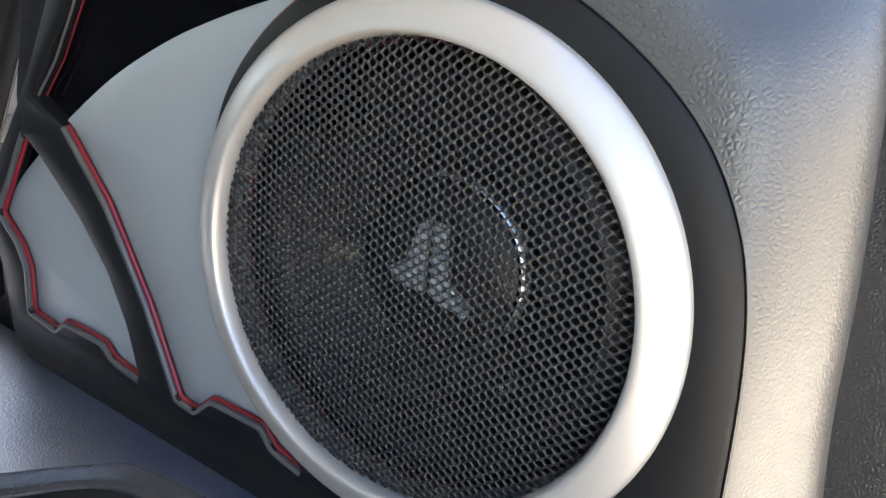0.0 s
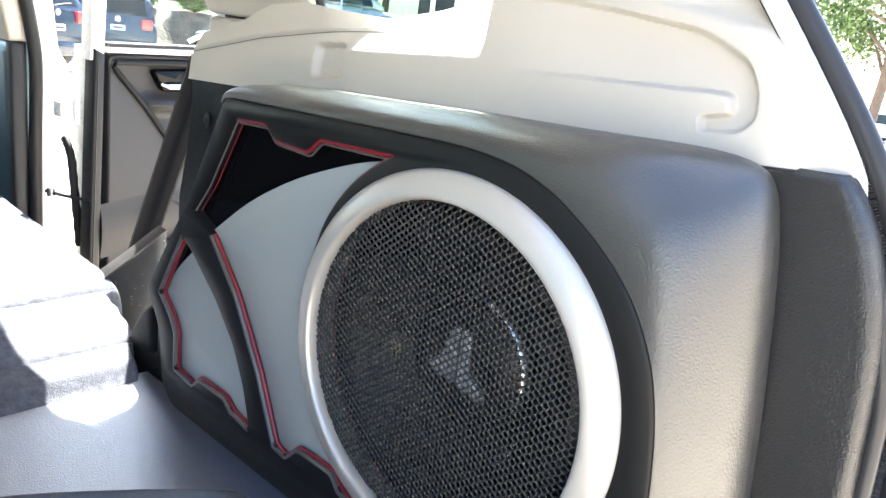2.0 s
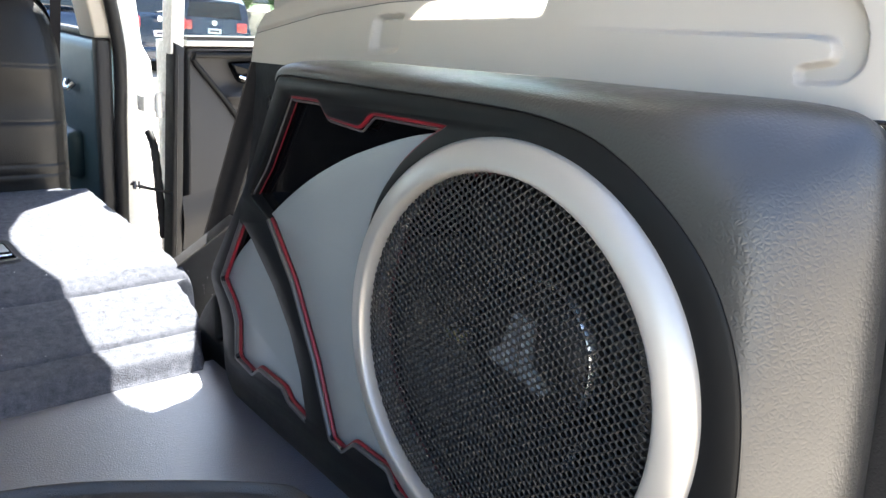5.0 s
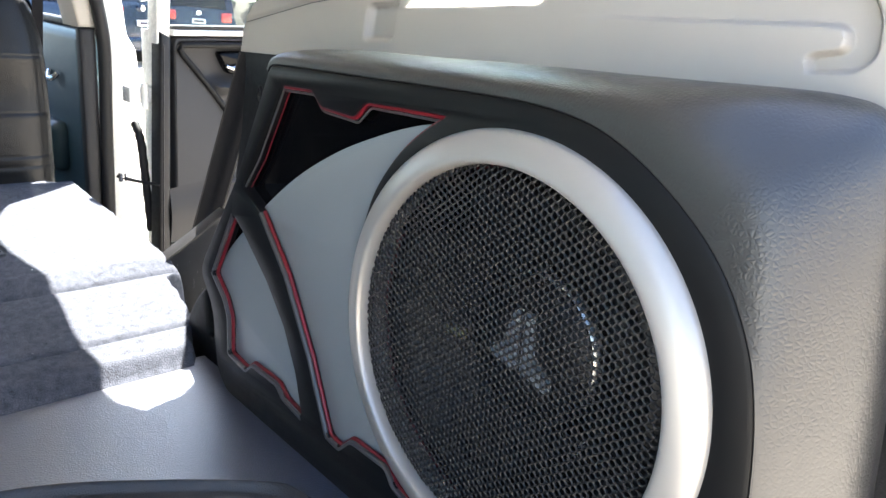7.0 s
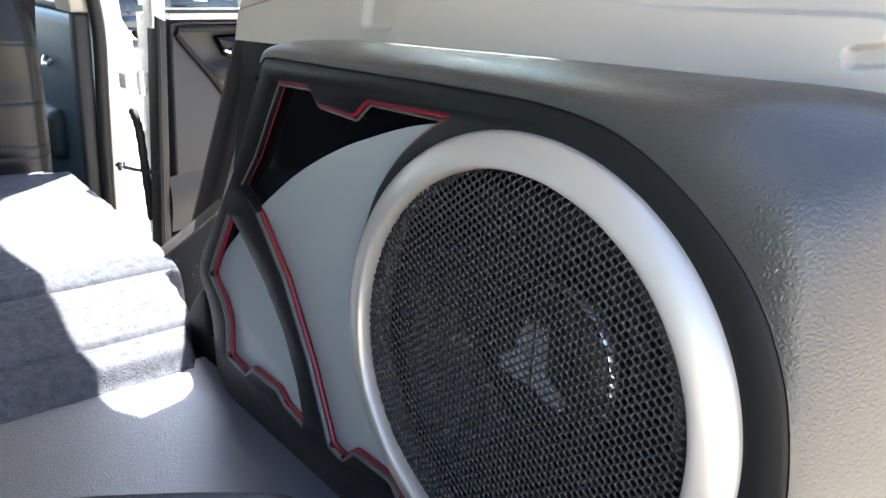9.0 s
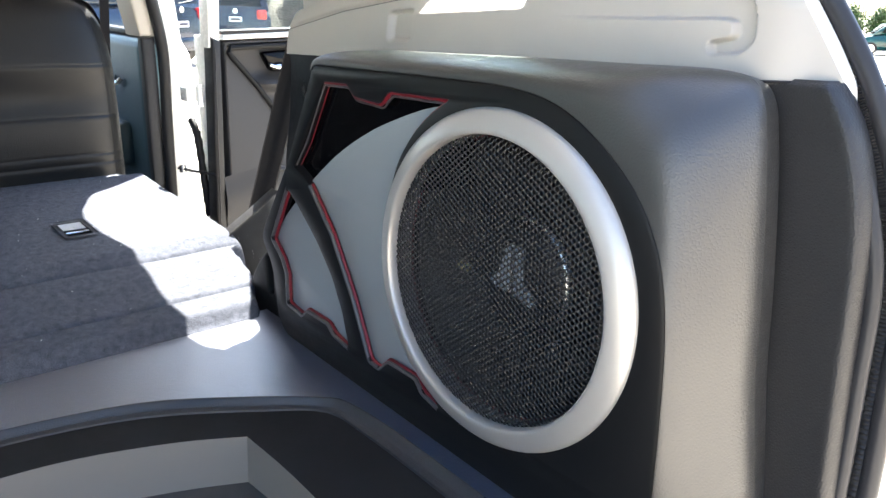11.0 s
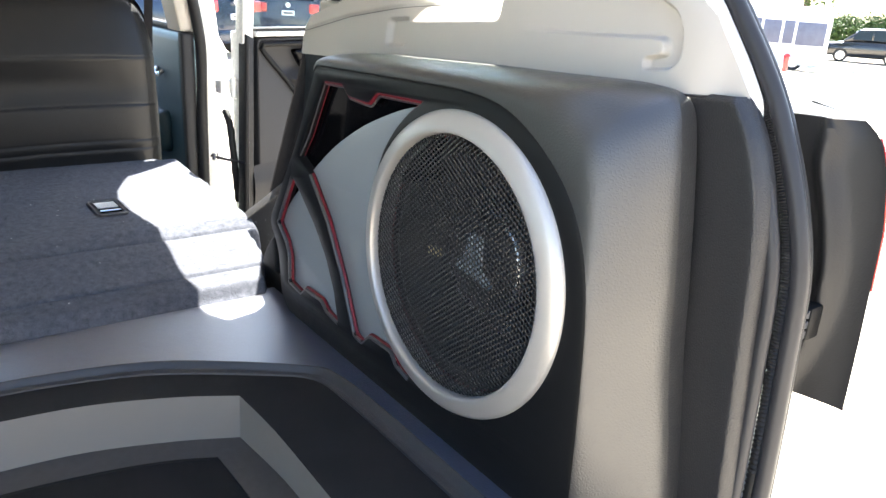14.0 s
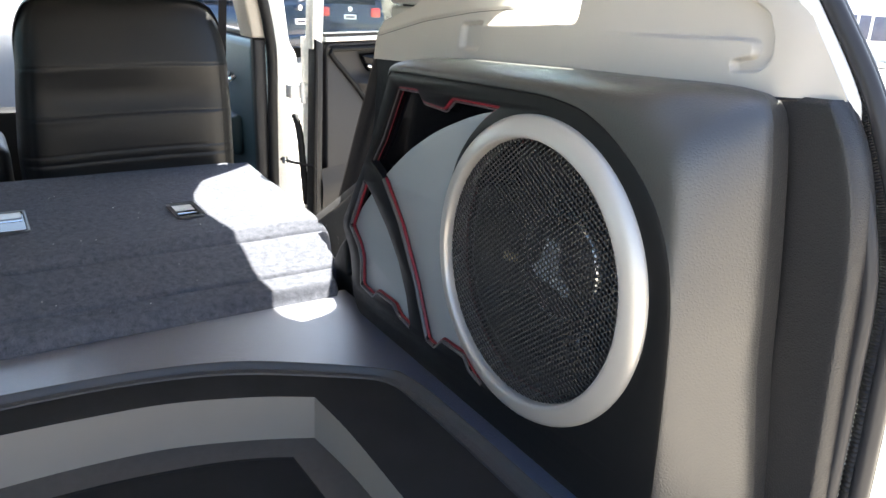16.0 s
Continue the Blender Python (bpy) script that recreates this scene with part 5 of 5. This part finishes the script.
for x0, x1, z0 in ((-1.28, -0.97, 0.98), (-0.88, -0.28, 0.95), (-0.19, 0.16, 0.95), (0.25, 1.20, 0.92)):
    bm = empty_bm()
    box(bm, x0, x1, -1.02, -0.98, z0, z0 + 0.80, mt, bevel=0.01)
    part("window", bm, TRAILER_GLASS, trailer)
for x in (-0.5, 0.3):
    t, r = empty_bm(), empty_bm()
    wheel(t, r, mt, x, -0.7, 0.33)
    part("rim", r, CHROME, part("wheel", t, TYRE, trailer))
hp = spot(60.6, 28.0) + Vector((0, 0, -0.33))
hydrant = thing("hydrant", hp, "small red hydrant on the lot", "hydrant")
part("barrel", cylinder(empty_bm(), hp, hp + Vector((0, 0, 0.50)), 0.09, 16), RED_LENS, hydrant)
part("cap", lathe(empty_bm(), [(0.12, 0.0), (0.11, 0.05), (0.06, 0.11), (0.0, 0.13)], lambda x, z, y: hp + Vector((x, z, 0.50 + y)), 16), RED_LENS, hydrant)
q = spot(46.4, 15.5)
post = thing("lot_post", q, "slim pale post standing on the lot", "post")
part("shaft", cylinder(empty_bm(), q, q + Vector((0, 0, 4.2)), 0.05, 12), WHITE_PAINT, post)
part("foot", cylinder(empty_bm(), q, q + Vector((0, 0, 0.05)), 0.12, 12), DARK_PLASTIC, post)

# plain block added for an unidentified dark shape behind the post
cab = spot(46.8, 16.4)
mc = Matrix.Translation(cab) @ pose(0, 0, 0, 0, 0, -46.8)
cabinet = thing("dark_block", cab, "tall dark grey block added behind a pale post", "cabinet")
bm = empty_bm()
box(bm, -0.25, 0.25, -0.40, 0.34, 0.0, 4.0, mc, bevel=0.02)
part("body", bm, GREY_PLASTIC, cabinet)

# the mulched bank behind the cars, with a road and a lawn above it
def bank(azimuth, far):
    """A place on the ground beyond the lot, which rises in a bank and again behind the road."""
    p = spot(azimuth, far)
    p.z += 1.40 * step(23.2, 26.0, far) + 2.2 * step(33.0, 50.0, far) - 0.02
    p.z += 0.07 * noise.noise(Vector((p.x * 0.6, p.y * 0.6, 0))) * step(23.2, 23.6, far) * (1 - step(25.5, 26.3, far))
    return p


bm = empty_bm()
grid(bm, lambda u, v: bank(8 + 44 * u, 23.0 + 3.9 * v), 110, 24)
single("mulch_bank", bm, MULCH, "bank of pale brown mulch above the lot", "bank", "structure")
bm = empty_bm()
grid(bm, lambda u, v: bank(8 + 44 * u, 26.9 + 6.1 * v), 60, 4)
single("road", bm, ASPHALT, "pale road above the mulch bank", "road", "structure")
bm = empty_bm()
grid(bm, lambda u, v: bank(8 + 44 * u, 33.0 + 40.0 * v), 60, 24)
single("grass_bank", bm, GRASS, "green lawn rising beyond the road", "lawn", "structure")


def leaves(bm, centre, size, count, leaf, rng, hollow=0.55):
    """Small leaf quads in an uneven crown."""
    for _ in range(count):
        d = Vector((rng.gauss(0, 1), rng.gauss(0, 1), rng.gauss(0, 1))).normalized()
        r = (hollow + (1 - hollow) * rng.random()) * (1 + 0.35 * noise.noise(d * 2.3 + centre * 0.7))
        p = centre + Vector((d.x * size[0], d.y * size[1], d.z * size[2])) * r
        a = Vector((rng.uniform(-1, 1), rng.uniform(-1, 1), rng.uniform(-0.6, 1))).normalized() * leaf * rng.uniform(0.6, 1.3)
        b = a.orthogonal().normalized() * leaf * 0.5
        vs = [bm.verts.new(p + q) for q in (-a, b, a, -b)]
        bm.faces.new(vs)


rng = random.Random(5)
for az, far, wide, tall in ((26.35, 25.9, 0.62, 0.56), (29.9, 25.9, 0.62, 0.54), (33.5, 26.0, 0.62, 0.55), (22.7, 26.0, 0.62, 0.55), (37.0, 26.0, 0.62, 0.55)):
    q = bank(az, far)
    bush = thing("hedge_bush", q, "clipped green hedge bush on the mulch bank", "bush", "hedge bushes")
    bm = empty_bm()
    leaves(bm, q + Vector((0, 0, tall)), (wide, wide, tall), 6000, 0.036, rng, 0.72)
    part("crown", bm, LEAF, bush, smooth=False)
    bm = empty_bm()
    for k in range(5):
        tube(bm, [q, q + Vector((rng.uniform(-0.4, 0.4), rng.uniform(-0.4, 0.4), tall))], [0.04, 0.02], 6)
    part("stems", bm, BARK, bush)


for az, far, wide, tall in ((63.6, 56.0, 1.3, 1.25), (65.2, 57.0, 1.2, 1.35), (67.4, 58.0, 1.3, 1.5), (69.2, 57.0, 1.2, 1.3), (71.4, 58.0, 1.4, 1.4)):
    q = spot(az, far) + LOWER_LOT
    bush = thing("lot_shrub", q, "loose green shrub behind the parked cars", "bush", "lot shrubs")
    bm = empty_bm()
    for k in range(4):
        leaves(bm, q + Vector((rng.uniform(-0.6, 0.6), rng.uniform(-0.4, 0.4), tall + rng.uniform(-0.3, 0.2))), (wide * 0.8, wide * 0.7, tall * 0.85), 900, 0.09, rng, 0.5)
    part("crown", bm, LEAF, bush, smooth=False)
    part("stems", tube(empty_bm(), [q, q + Vector((0.1, 0.1, tall))], [0.06, 0.02], 6), BARK, bush)


def tree(at, height, spread, rng):
    t = thing("tree", at, "leafy green tree beyond the lot", "tree", "trees")
    bm = empty_bm()
    top = at + Vector((rng.uniform(-0.3, 0.3), rng.uniform(-0.3, 0.3), height * 0.62))
    tube(bm, smooth_path([at, at.lerp(top, 0.5) + Vector((0.12, 0.08, 0)), top], 4), [0.20, 0.19, 0.18, 0.17, 0.15, 0.13, 0.12, 0.10, 0.08], 10)
    centres = []
    for k in range(9):
        a = 2 * math.pi * k / 9 + rng.uniform(-0.3, 0.3)
        base = at.lerp(top, rng.uniform(0.5, 0.98))
        tip = base + Vector((math.cos(a) * spread * rng.uniform(0.5, 0.9), math.sin(a) * spread * rng.uniform(0.5, 0.9), height * rng.uniform(0.05, 0.3)))
        tube(bm, smooth_path([base, base.lerp(tip, 0.5) + Vector((0, 0, 0.15)), tip], 3), [0.07, 0.065, 0.055, 0.045, 0.035, 0.025, 0.015], 7)
        centres.append(tip)
    part("trunk", bm, BARK, t)
    bm = empty_bm()
    for c in centres + [top + Vector((0, 0, height * 0.2))]:
        leaves(bm, c, (spread * 0.5, spread * 0.5, height * 0.17), 900, 0.10, rng, 0.25)
    part("crown", bm, LEAF, t, smooth=False)


for az, far, height, spread in ((41.6, 33.5, 5.2, 1.3), (43.0, 36.0, 4.6, 1.2), (50.5, 42.0, 4.2, 3.0), (77.5, 30.0, 7.5, 2.6), (61.0, 40.0, 9.0, 2.4), (66.0, 58.0, 11.0, 3.0), (82.0, 36.0, 8.0, 3.5), (14.0, 50.0, 5.0, 2.6)):
    tree(bank(az, far) if az < 55 else spot(az, far) + (LOWER_LOT if far > 38 else Vector((0, 0, 0))), height, spread, rng)
shrub_at = bank(27.9, 38.0)
shrub = thing("conifer_shrub", shrub_at, "dark green upright shrub on the lawn", "shrub")
bm = empty_bm()
for k in range(5):
    leaves(bm, shrub_at + Vector((0, 0, 0.35 + 0.4 * k)), (0.85 - 0.11 * k, 0.85 - 0.11 * k, 0.4), 1300, 0.05, rng, 0.6)
part("crown", bm, LEAF, shrub, smooth=False)
part("stem", tube(empty_bm(), [shrub_at, shrub_at + Vector((0, 0, 1.6))], [0.06, 0.02], 8), BARK, shrub)
SILVER_CAR = shader("silver_car_paint", (0.42, 0.44, 0.45), 0.25, metal=0.6, coat=0.6)
car("silver_car", "silver car on the road above the bank", bank(28.9, 29.5), 61.0, SILVER_CAR, 4.5, 1.8, 1.5)
car("pale_car", "pale car on the road above the bank", bank(40.4, 31.0), 50.0, SILVER_CAR, 4.6, 1.85, 1.62)
